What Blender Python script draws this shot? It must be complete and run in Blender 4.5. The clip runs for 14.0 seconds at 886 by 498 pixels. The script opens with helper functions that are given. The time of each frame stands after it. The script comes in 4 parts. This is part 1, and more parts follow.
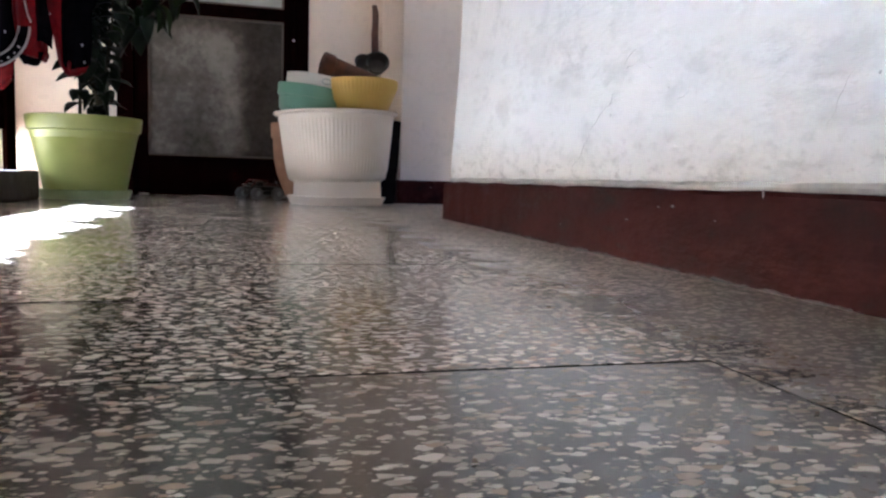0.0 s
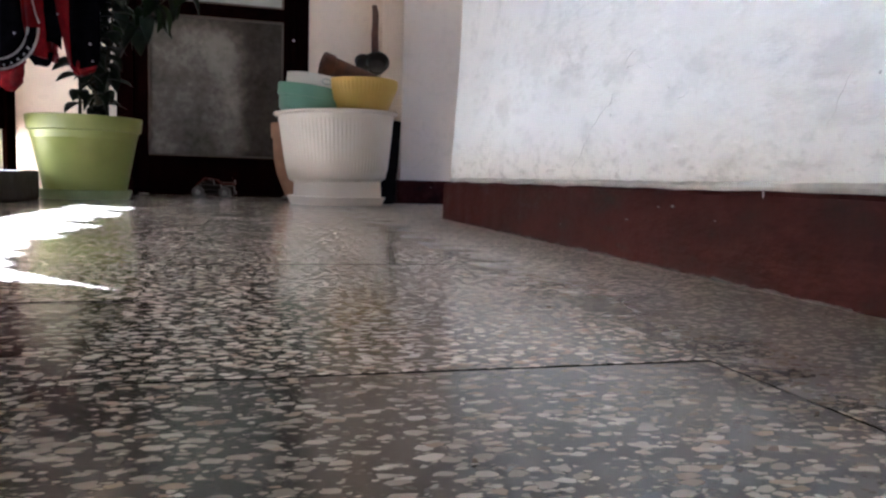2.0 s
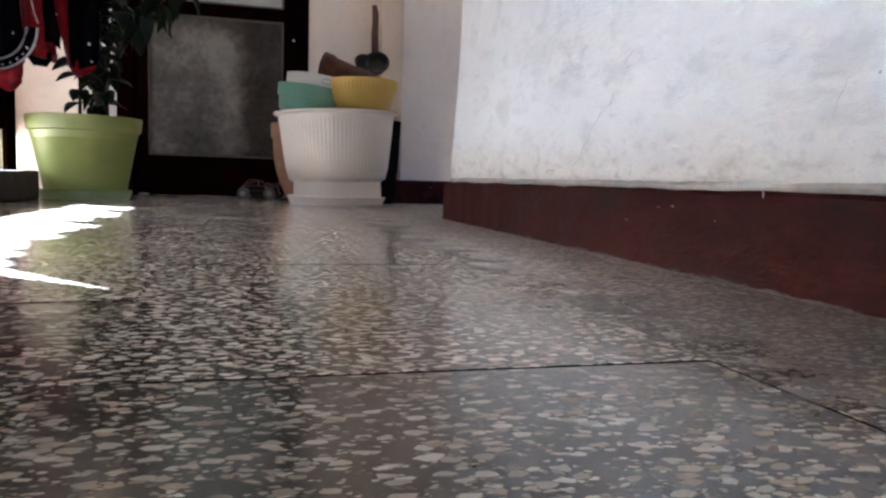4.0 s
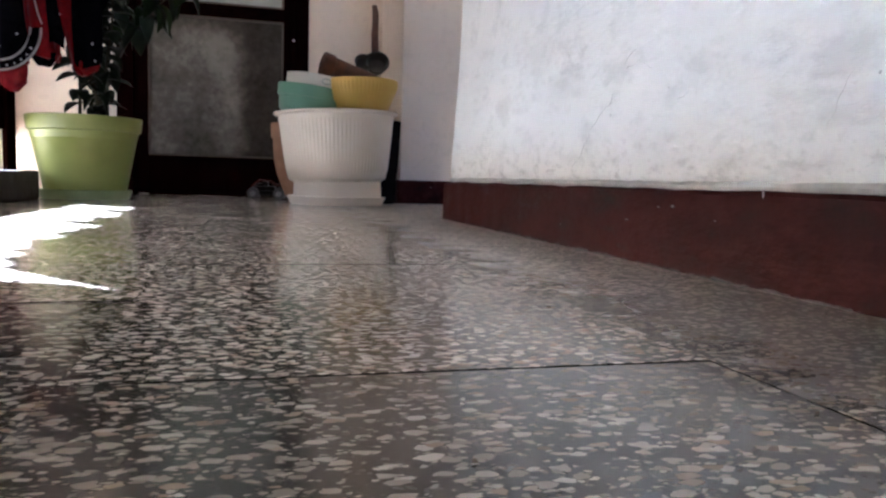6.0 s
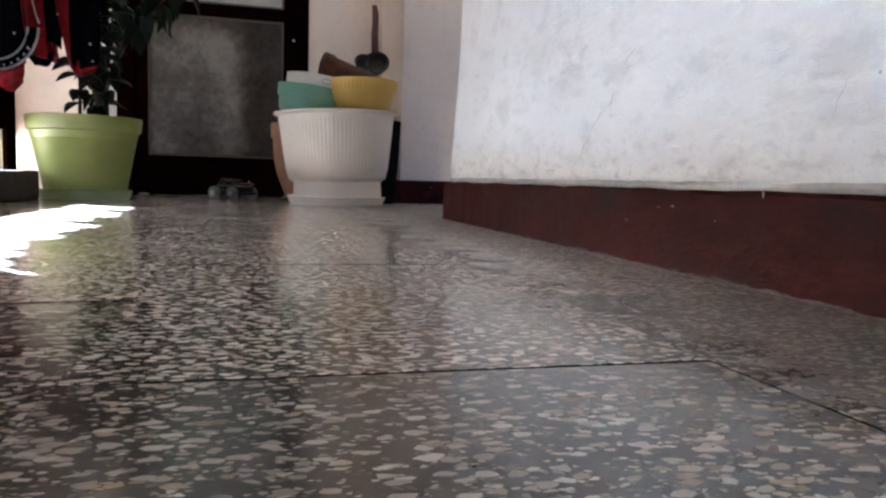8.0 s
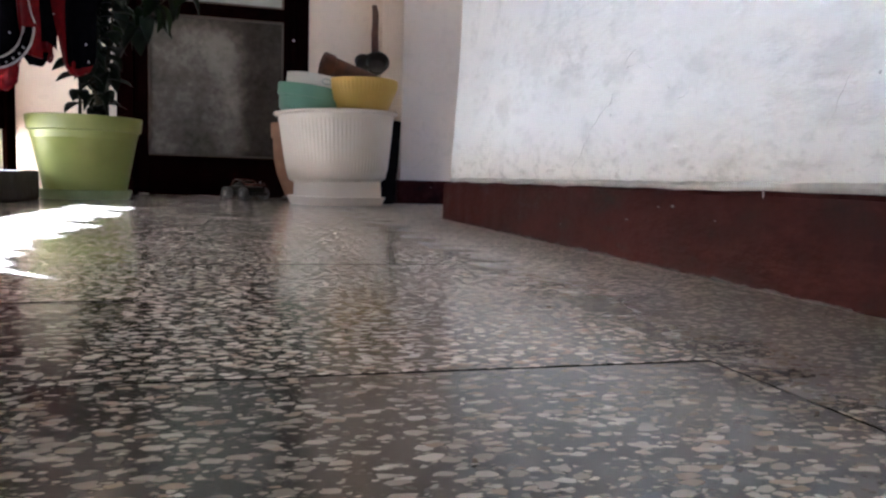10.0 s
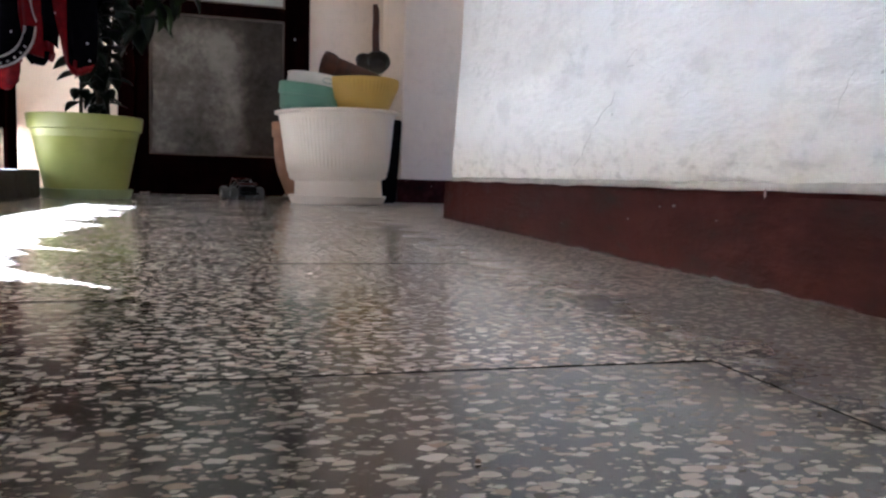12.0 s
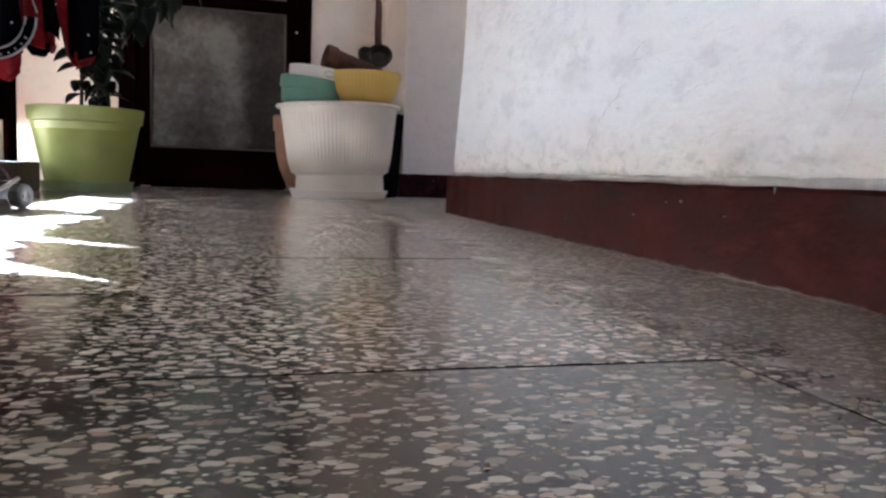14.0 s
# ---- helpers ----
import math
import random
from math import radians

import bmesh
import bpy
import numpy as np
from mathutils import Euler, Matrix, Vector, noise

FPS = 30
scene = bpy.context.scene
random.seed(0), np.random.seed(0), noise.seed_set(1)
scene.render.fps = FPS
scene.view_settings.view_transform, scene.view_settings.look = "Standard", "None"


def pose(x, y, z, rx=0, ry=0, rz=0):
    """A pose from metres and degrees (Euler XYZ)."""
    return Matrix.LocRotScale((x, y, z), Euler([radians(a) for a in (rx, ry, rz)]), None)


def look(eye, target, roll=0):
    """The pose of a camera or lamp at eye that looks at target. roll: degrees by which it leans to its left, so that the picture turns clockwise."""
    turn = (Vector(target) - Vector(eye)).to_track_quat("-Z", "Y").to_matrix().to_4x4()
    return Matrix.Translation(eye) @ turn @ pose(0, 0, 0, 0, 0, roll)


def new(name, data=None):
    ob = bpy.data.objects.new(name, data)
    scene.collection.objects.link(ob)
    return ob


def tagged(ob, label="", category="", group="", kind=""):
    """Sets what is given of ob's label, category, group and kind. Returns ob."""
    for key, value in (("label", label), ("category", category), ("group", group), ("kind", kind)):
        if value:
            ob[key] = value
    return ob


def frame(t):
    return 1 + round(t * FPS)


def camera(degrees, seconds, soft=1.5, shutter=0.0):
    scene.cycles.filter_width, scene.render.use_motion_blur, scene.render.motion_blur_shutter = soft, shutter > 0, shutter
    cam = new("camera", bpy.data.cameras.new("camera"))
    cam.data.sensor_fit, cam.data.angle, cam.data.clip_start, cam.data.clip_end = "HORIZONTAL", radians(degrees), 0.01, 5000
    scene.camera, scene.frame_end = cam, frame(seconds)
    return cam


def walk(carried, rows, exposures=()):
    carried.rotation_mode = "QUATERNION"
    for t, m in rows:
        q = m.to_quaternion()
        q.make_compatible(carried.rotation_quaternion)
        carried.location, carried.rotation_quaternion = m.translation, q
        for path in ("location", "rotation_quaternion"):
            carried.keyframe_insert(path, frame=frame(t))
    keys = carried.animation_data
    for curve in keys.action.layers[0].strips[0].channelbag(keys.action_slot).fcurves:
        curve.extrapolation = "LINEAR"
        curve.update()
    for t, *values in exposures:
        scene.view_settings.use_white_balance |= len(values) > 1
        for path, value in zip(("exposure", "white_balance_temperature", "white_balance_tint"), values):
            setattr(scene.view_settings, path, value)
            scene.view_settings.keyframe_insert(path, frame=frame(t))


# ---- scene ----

# ------------------------------------------------------------ camera
YAW, TILT, LEAN = 14.894, 5.296, 1.695
EYE = (0.0, 0.0, 0.085)


def aim(x, y, z, yaw, tilt, lean):
    """Camera pose: yaw to the right of +Y, tilt down, lean to the left, in degrees."""
    a, b = radians(yaw), radians(tilt)
    way = Vector((math.sin(a) * math.cos(b), math.cos(a) * math.cos(b), -math.sin(b)))
    eye = Vector((x, y, z))
    return look(eye, eye + way, lean)


cam = camera(62.186, 14.0, soft=2.4)
EXPOSURES = [(t, e, 5330, 11) for t, e in ((0.0, 5.78), (1.5, 5.63), (3.0, 5.57), (5.5, 5.59), (14.0, 5.60))]
REST = aim(*EYE, YAW, TILT, LEAN)
walk(cam, [(0.0, REST), (11.7, REST), (11.8, REST), (12.0, aim(-0.0008, 0.0003, 0.0853, 14.855, 5.363, 1.733)),
          (12.5, aim(-0.0001, 0.0036, 0.0847, 14.827, 5.460, 1.781)),
          (13.0, aim(0.0004, 0.0067, 0.0846, 14.795, 5.553, 1.813)),
          (13.5, aim(-0.0006, 0.0085, 0.0840, 14.803, 5.644, 1.925)),
          (14.0, aim(-0.0004, 0.0109, 0.0838, 14.804, 5.740, 2.060))], EXPOSURES)

# ------------------------------------------------------------ light
SUN_AZ, SUN_DROP = (0.75, -0.66), 0.335      # way in which the sunlight travels
world = bpy.data.worlds.new("sky")
scene.world = world
world.use_nodes = True
nt = world.node_tree
sky = nt.nodes.new("ShaderNodeTexSky")
sky.sky_type, sky.sun_disc = "NISHITA", False
sky.air_density, sky.dust_density, sky.ozone_density = 0.5, 7.0, 0.2
sky.sun_elevation = math.atan2(SUN_DROP, 1.0)
sky.sun_rotation = math.atan2(-SUN_AZ[0], -SUN_AZ[1])
bg = nt.nodes["Background"]
bg.inputs["Strength"].default_value = 0.042
nt.links.new(sky.outputs[0], bg.inputs["Color"])
sun = new("sun", bpy.data.lights.new("sun", "SUN"))
sun.data.energy, sun.data.angle, sun.data.color = 5.0, radians(0.5), (1.0, 0.99, 0.98)
sun.matrix_basis = look((-4, 6, 3), Vector((-4, 6, 3)) + Vector((SUN_AZ[0], SUN_AZ[1], -SUN_DROP)))


# ------------------------------------------------------------ materials
WX = 0.436          # face of the long white wall


class Mat:
    """A node material with short calls for what recurs."""

    def __init__(self, name, rough=0.6, metal=0.0, spec=0.5):
        self.m = bpy.data.materials.new(name)
        self.m.use_nodes = True
        self.t = self.m.node_tree
        self.b = self.t.nodes["Principled BSDF"]
        self.b.inputs["Roughness"].default_value = rough
        self.b.inputs["Metallic"].default_value = metal
        self.b.inputs["Specular IOR Level"].default_value = spec
        self.co = None

    def n(self, kind, **props):
        node = self.t.nodes.new(kind)
        for k, v in props.items():
            if k == "operation":
                node.operation = v
            elif k == "feature":
                node.feature = v
            elif k == "blend":
                node.blend_type = v
        return node

    def put(self, a, b):
        self.t.links.new(a, b)

    def coords(self, shift=False, stretch=(1, 1, 1)):
        tc = self.n("ShaderNodeTexCoord")
        out = tc.outputs["Object"]
        if shift:
            info = self.n("ShaderNodeObjectInfo")
            mul = self.n("ShaderNodeVectorMath", operation="SCALE")
            comb = self.n("ShaderNodeCombineXYZ")
            for i, k in enumerate((17.0, 31.0, 7.0)):
                mm = self.n("ShaderNodeMath", operation="MULTIPLY")
                mm.inputs[1].default_value = k
                self.put(info.outputs["Random"], mm.inputs[0])
                self.put(mm.outputs[0], comb.inputs[i])
            add = self.n("ShaderNodeVectorMath", operation="ADD")
            self.put(out, add.inputs[0])
            self.put(comb.outputs[0], add.inputs[1])
            out = add.outputs[0]
        mp = self.n("ShaderNodeMapping")
        mp.inputs["Scale"].default_value = stretch
        self.put(out, mp.inputs["Vector"])
        self.co = mp.outputs[0]
        return self.co

    def noise(self, scale, detail=4.0, rough=0.55, co=None):
        node = self.n("ShaderNodeTexNoise")
        node.inputs["Scale"].default_value = scale
        node.inputs["Detail"].default_value = detail
        node.inputs["Roughness"].default_value = rough
        self.put(co or self.co or self.coords(), node.inputs["Vector"])
        return node.outputs["Fac"]

    def vor(self, scale, feature="F1", co=None, jitter=1.0):
        node = self.n("ShaderNodeTexVoronoi", feature=feature)
        node.inputs["Scale"].default_value = scale
        node.inputs["Randomness"].default_value = jitter
        self.put(co or self.co or self.coords(), node.inputs["Vector"])
        return node

    def ramp(self, fac, stops, hard=False):
        node = self.n("ShaderNodeValToRGB")
        el = node.color_ramp.elements
        if hard:
            node.color_ramp.interpolation = "CONSTANT"
        while len(el) < len(stops):
            el.new(0.5)
        for e, (p, c) in zip(el, stops):
            e.position = p
            e.color = (*c, 1) if not isinstance(c, (int, float)) else (c, c, c, 1)
        self.put(fac, node.inputs["Fac"])
        return node.outputs["Color"]

    def mix(self, fac, a, b, blend="MIX"):
        node = self.n("ShaderNodeMixRGB", blend=blend)
        for sock, v in ((node.inputs[0], fac), (node.inputs[1], a), (node.inputs[2], b)):
            if isinstance(v, (int, float)):
                sock.default_value = v
            elif isinstance(v, tuple):
                sock.default_value = (*v, 1)
            else:
                self.put(v, sock)
        return node.outputs[0]

    def math(self, op, a, b=0.0):
        node = self.n("ShaderNodeMath", operation=op)
        for sock, v in ((node.inputs[0], a), (node.inputs[1], b)):
            if isinstance(v, (int, float)):
                sock.default_value = v
            else:
                self.put(v, sock)
        return node.outputs[0]

    def color(self, c):
        if isinstance(c, tuple):
            self.b.inputs["Base Color"].default_value = (*c, 1)
        else:
            self.put(c, self.b.inputs["Base Color"])
        return self

    def rough(self, r):
        self.put(r, self.b.inputs["Roughness"])
        return self

    def bump(self, h, strength=0.3, dist=0.002):
        node = self.n("ShaderNodeBump")
        node.inputs["Strength"].default_value = strength
        node.inputs["Distance"].default_value = dist
        self.put(h, node.inputs["Height"])
        self.put(node.outputs[0], self.b.inputs["Normal"])
        return self


def simple(name, a, b, scale=25.0, rough=0.6, metal=0.0, bump=0.15, dist=0.001, spec=0.5, stretch=(1, 1, 1)):
    """Two tones mingled at two scales, with fine relief."""
    m = Mat(name, rough, metal, spec)
    m.coords(stretch=stretch)
    big, fine = m.noise(scale * 0.25, 3), m.noise(scale, 6)
    f = m.ramp(m.mix(0.5, big, fine), [(0.35, 0.0), (0.65, 1.0)])
    m.color(m.mix(f, a, b))
    m.rough(m.ramp(fine, [(0.3, rough * 0.8), (0.7, min(1.0, rough * 1.2))]))
    m.bump(fine, bump, dist)
    return m.m


def terrazzo_material(name, least, spread, share, fines, pale, tint):
    """Polished cement with marble chips; least and spread set the chips' size, share and fines how many there are."""
    m = Mat(name, 0.2)
    m.b.inputs["IOR"].default_value = 1.60
    m.coords(shift=True, stretch=(0.78, 1.22, 1.22))
    warp = m.n("ShaderNodeTexNoise")
    warp.inputs["Scale"].default_value = 190.0
    m.put(m.co, warp.inputs["Vector"])
    off = m.n("ShaderNodeVectorMath", operation="SCALE")
    off.inputs["Scale"].default_value = 0.006
    m.put(warp.outputs["Color"], off.inputs[0])
    add = m.n("ShaderNodeVectorMath", operation="ADD")
    m.put(m.co, add.inputs[0]), m.put(off.outputs[0], add.inputs[1])
    co = add.outputs[0]
    large = m.vor(172.0, co=co)
    small = m.vor(330.0, co=co)
    sep = m.n("ShaderNodeSeparateColor")
    m.put(large.outputs["Color"], sep.inputs[0])
    sep2 = m.n("ShaderNodeSeparateColor")
    m.put(small.outputs["Color"], sep2.inputs[0])
    size = m.math("ADD", m.math("MULTIPLY", sep.outputs[2], spread), least)
    inside = m.ramp(m.math("SUBTRACT", size, large.outputs["Distance"]), [(0.0, 0.0), (0.08, 1.0)])
    pick = m.ramp(sep.outputs[0], [(0.0, 1.0), (share, 0.0)], hard=True)
    chip = m.math("MULTIPLY", inside, pick)
    inside2 = m.ramp(small.outputs["Distance"], [(0.30, 0.85), (0.46, 0.0)])
    pick2 = m.ramp(sep2.outputs[1], [(0.0, 1.0), (fines, 0.0)], hard=True)
    grit = m.math("MULTIPLY", inside2, pick2)
    stain = m.noise(4.0, 5)
    cement = m.mix(m.ramp(stain, [(0.3, 0.0), (0.7, 1.0)]), (0.010, 0.0078, 0.0064), (0.028, 0.0218, 0.0178))
    info = m.n("ShaderNodeObjectInfo")
    cement = m.mix(m.ramp(info.outputs["Random"], [(0.0, 0.0), (1.0, 0.45)]), cement, (0.022, 0.0205, 0.019))
    blot = m.ramp(m.noise(45.0, 4), [(0.40, 0.0), (0.70, 0.6)])
    cement = m.mix(blot, cement, (0.068, 0.055, 0.046))
    marble = [(0.0, (0.25, 0.228, 0.205)), (0.35, (0.36, 0.332, 0.298)), (0.7, (0.48, 0.452, 0.41)), (0.94, (0.30, 0.235, 0.19)), (1.0, (0.07, 0.065, 0.06))]
    tone = m.ramp(sep.outputs[1], [(p, tuple(v * pale for v in c)) for p, c in marble])
    tone2 = m.ramp(sep2.outputs[0], [(0.0, (0.03, 0.03, 0.03)), (0.45, (0.30, 0.28, 0.25)), (1.0, (0.5, 0.46, 0.4))])
    c = m.mix(grit, cement, tone2)
    c = m.mix(chip, c, tone)
    dust = m.ramp(m.noise(9.0, 6), [(0.30, 0.03), (0.8, 0.22)])
    c = m.mix(dust, c, (0.160, 0.143, 0.130))
    geo = m.n("ShaderNodeNewGeometry")
    xyz = m.n("ShaderNodeSeparateXYZ")
    m.put(geo.outputs["Position"], xyz.inputs[0])
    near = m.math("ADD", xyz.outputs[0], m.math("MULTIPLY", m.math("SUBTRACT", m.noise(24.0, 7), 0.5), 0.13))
    # grey mixed in more strongly towards the long wall, with a ragged edge
    wall_grey = m.ramp(near, [(0.08, 0.0), (0.28, 0.10), (0.39, 0.42)])
    c = m.mix(wall_grey, c, (0.112, 0.100, 0.092))
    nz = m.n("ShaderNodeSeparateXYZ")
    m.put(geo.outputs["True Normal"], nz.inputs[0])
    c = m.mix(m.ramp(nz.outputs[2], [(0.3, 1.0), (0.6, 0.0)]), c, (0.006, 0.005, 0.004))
    m.color(m.mix(1.0, c, tint, "MULTIPLY"))
    wear = m.noise(14.0, 6)
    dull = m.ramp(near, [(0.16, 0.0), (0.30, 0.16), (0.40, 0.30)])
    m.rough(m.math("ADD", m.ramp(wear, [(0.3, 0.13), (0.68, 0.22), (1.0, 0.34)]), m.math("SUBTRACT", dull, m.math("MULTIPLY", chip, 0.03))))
    m.bump(m.mix(0.35, m.noise(22.0, 3), m.math("MULTIPLY", chip, 0.5)), 0.10, 0.0012)
    return m.m


def plaster_material(name, base, dirt, smudges=()):
    m = Mat(name, 0.9, spec=0.2)
    m.coords(stretch=(1, 0.5, 1))
    big, mid, fine = m.noise(2.6, 5), m.noise(27.0, 8, 0.68), m.noise(120.0, 5)
    c = m.mix(m.ramp(mid, [(0.52, 0.0), (0.74, 0.45)]), base, dirt)
    c = m.mix(m.ramp(big, [(0.42, 0.0), (0.75, 0.35)]), c, dirt)
    wco = m.n("ShaderNodeVectorMath", operation="ADD")
    wob = m.n("ShaderNodeTexNoise")
    wob.inputs["Scale"].default_value = 7.0
    wob.inputs["Detail"].default_value = 6.0
    m.put(m.co, wob.inputs["Vector"])
    amt = m.n("ShaderNodeVectorMath", operation="SCALE")
    amt.inputs["Scale"].default_value = 0.16
    m.put(wob.outputs["Color"], amt.inputs[0])
    m.put(m.co, wco.inputs[0]), m.put(amt.outputs[0], wco.inputs[1])
    crack = m.vor(5.5, "DISTANCE_TO_EDGE", co=wco.outputs[0])
    line = m.ramp(crack.outputs["Distance"], [(0.0, 1.0), (0.010, 0.0)])
    line = m.math("MULTIPLY", line, m.ramp(m.noise(3.5, 3), [(0.52, 0.0), (0.68, 0.30)]))
    c = m.mix(line, c, tuple(v * 0.62 for v in dirt))
    speck = m.ramp(m.vor(38.0).outputs["Distance"], [(0.03, 1.0), (0.06, 0.0)])
    speck = m.math("MULTIPLY", speck, m.ramp(m.noise(6.0, 2), [(0.62, 0.0), (0.66, 0.6)]))
    c = m.mix(speck, c, (0.25, 0.23, 0.22))
    geo = m.n("ShaderNodeNewGeometry")
    for y, z, r in smudges:
        flat = m.n("ShaderNodeVectorMath", operation="MULTIPLY")
        m.put(geo.outputs["Position"], flat.inputs[0])
        flat.inputs[1].default_value = (0.0, 0.45, 1.0)
        away = m.n("ShaderNodeVectorMath", operation="DISTANCE")
        m.put(flat.outputs[0], away.inputs[0])
        away.inputs[1].default_value = (0.0, y * 0.45, z)
        f = m.math("ADD", m.math("DIVIDE", away.outputs["Value"], r), m.math("MULTIPLY", m.math("SUBTRACT", mid, 0.5), 6.0))
        c = m.mix(m.ramp(f, [(0.1, 0.26), (1.0, 0.0)]), c, tuple(v * 0.8 for v in dirt))
    if smudges:
        # grime splashed up from the floor
        xyz = m.n("ShaderNodeSeparateXYZ")
        m.put(geo.outputs["Position"], xyz.inputs[0])
        up = m.math("ADD", xyz.outputs[2], m.math("MULTIPLY", m.math("SUBTRACT", big, 0.5), 0.10))
        grime = m.math("MULTIPLY", m.ramp(up, [(0.09, 1.0), (0.17, 0.0)]), m.ramp(m.noise(70.0, 7, 0.7), [(0.50, 0.0), (0.64, 0.50)]))
        c = m.mix(grime, c, tuple(v * 0.72 for v in dirt))
    m.color(c)
    h = m.mix(0.3, mid, fine)
    h = m.math("SUBTRACT", h, m.math("MULTIPLY", line, 0.5))
    m.bump(h, 0.7, 0.008)
    return m.m


def dusty_glass_material():
    """Grimy glass: cloudy dust, a wiped ring, pale upright smears and a browner strip along one side."""
    m = Mat("dusty_glass", 0.35, spec=0.2)
    m.coords()
    cloud, fine = m.noise(6.0, 6, 0.62), m.noise(40.0, 5)
    f = m.mix(0.3, cloud, fine)
    xyz = m.n("ShaderNodeSeparateXYZ")
    m.put(m.co, xyz.inputs[0])
    wob = m.math("MULTIPLY", m.math("SUBTRACT", m.noise(11.0, 4), 0.5), 0.10)
    u, h = m.math("ADD", xyz.outputs[0], wob), m.math("ADD", xyz.outputs[2], wob)

    def spot(x, z, a, b):
        dx, dz = m.math("DIVIDE", m.math("SUBTRACT", u, x), a), m.math("DIVIDE", m.math("SUBTRACT", h, z), b)
        return m.math("SQRT", m.math("ADD", m.math("MULTIPLY", dx, dx), m.math("MULTIPLY", dz, dz)))
    base = m.ramp(f, [(0.34, (0.055, 0.046, 0.037)), (0.50, (0.115, 0.102, 0.086)), (0.66, (0.23, 0.21, 0.18))])
    brown = m.ramp(f, [(0.38, (0.014, 0.010, 0.007)), (0.55, (0.046, 0.035, 0.027)), (0.70, (0.10, 0.082, 0.062))])
    c = m.mix(m.ramp(m.math("ADD", u, 0.5), [(0.43, 0.0), (0.50, 0.9)]), base, brown)
    c = m.mix(m.ramp(m.math("ADD", h, 0.0), [(0.56, 0.0), (0.68, 0.8)]), c, brown)
    smear = m.ramp(spot(-0.105, 0.40, 0.075, 0.26), [(0.45, 0.85), (1.0, 0.0)])
    c = m.mix(m.math("MULTIPLY", smear, m.ramp(f, [(0.35, 0.1), (0.6, 0.9)])), c, (0.26, 0.245, 0.215))
    ring = m.ramp(spot(-0.11, 0.555, 0.075, 0.075), [(0.30, 0.25), (0.55, 0.75), (0.8, 0.5), (1.0, 0.0)])
    c = m.mix(ring, c, (0.20, 0.185, 0.16))
    m.color(c)
    m.rough(m.ramp(fine, [(0.3, 0.3), (0.7, 0.6)]))
    return m.m


def skirting_material():
    m = Mat("oxide_red_paint", 0.65, spec=0.04)
    m.coords(stretch=(1, 0.4, 1))
    big, mid, fine = m.noise(5.0, 4), m.noise(26.0, 7, 0.65), m.noise(140.0, 4)
    c = m.mix(m.ramp(big, [(0.35, 0.0), (0.65, 1.0)]), (0.015, 0.0021, 0.0024), (0.031, 0.0042, 0.0043))
    c = m.mix(m.ramp(mid, [(0.48, 0.0), (0.64, 0.7)]), c, (0.046, 0.015, 0.015))
    c = m.mix(m.ramp(mid, [(0.30, 0.8), (0.45, 0.0)]), c, (0.006, 0.0022, 0.0024))
    chip = m.ramp(m.vor(24.0).outputs["Distance"], [(0.045, 1.0), (0.06, 0.0)])
    chip = m.math("MULTIPLY", chip, m.ramp(m.noise(8.0, 2), [(0.54, 0.0), (0.58, 1.0)]))
    c = m.mix(chip, c, (0.34, 0.30, 0.28))
    m.color(c)
    m.rough(m.ramp(mid, [(0.3, 0.45), (0.7, 0.8)]))
    m.bump(m.mix(0.4, mid, fine), 0.6, 0.004)
    return m.m


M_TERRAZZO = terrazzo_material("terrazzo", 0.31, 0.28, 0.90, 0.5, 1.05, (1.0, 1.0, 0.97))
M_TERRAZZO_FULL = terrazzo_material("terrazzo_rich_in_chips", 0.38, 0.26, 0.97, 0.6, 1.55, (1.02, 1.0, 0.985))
M_MORTAR = simple("joint_mortar", (0.010, 0.009, 0.008), (0.024, 0.021, 0.018), 120, 0.95)
M_PLASTER = plaster_material("limewashed_plaster", (0.855, 0.86, 0.86), (0.46, 0.465, 0.47),
                             ((0.988, 0.226, 0.03), (0.813, 0.223, 0.022), (0.471, 0.189, 0.022), (0.498, 0.105, 0.014), (0.645, 0.203, 0.018), (1.228, 0.216, 0.025), (1.079, 0.28, 0.05), (0.591, 0.109, 0.016), (0.472, 0.143, 0.014)))
M_WALL = plaster_material("aged_wall_paint", (0.77, 0.67, 0.57), (0.60, 0.51, 0.42))
M_SKIRT = skirting_material()
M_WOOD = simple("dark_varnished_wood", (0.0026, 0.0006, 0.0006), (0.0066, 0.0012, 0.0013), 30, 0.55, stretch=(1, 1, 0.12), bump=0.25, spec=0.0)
M_PUTTY = simple("aged_putty", (0.06, 0.045, 0.034), (0.11, 0.085, 0.065), 60, 0.8)
M_GLASS_DUSTY = dusty_glass_material()
# the pale base colour stands in for bright sky reflected in the upper panes
M_GLASS_PALE = simple("sky_reflecting_glass", (0.30, 0.32, 0.29), (0.42, 0.43, 0.39), 14, 0.4, bump=0.02)
M_FRAY = simple("pale_floor_mortar", (0.045, 0.045, 0.048), (0.12, 0.12, 0.128), 140, 0.95, bump=0.6, dist=0.002)
M_PRINT = simple("faded_blue_print", (0.30, 0.36, 0.36), (0.42, 0.46, 0.45), 60, 0.5)
M_CRACK = simple("crack_dirt", (0.36, 0.36, 0.365), (0.60, 0.60, 0.61), 160, 0.95)
M_BEAD = simple("grey_mortar", (0.34, 0.345, 0.35), (0.48, 0.485, 0.49), 60, 0.9, bump=0.6, dist=0.003)
M_CONCRETE = simple("grey_concrete", (0.016, 0.013, 0.011), (0.036, 0.030, 0.026), 40, 0.85, bump=0.4, dist=0.002, spec=0.2)
M_CEILING = simple("dim_grey_ceiling", (0.20, 0.195, 0.185), (0.30, 0.29, 0.275), 12, 0.9)
M_EARTH = simple("pale_yard_ground", (0.28, 0.25, 0.20), (0.38, 0.35, 0.29), 6, 0.95)
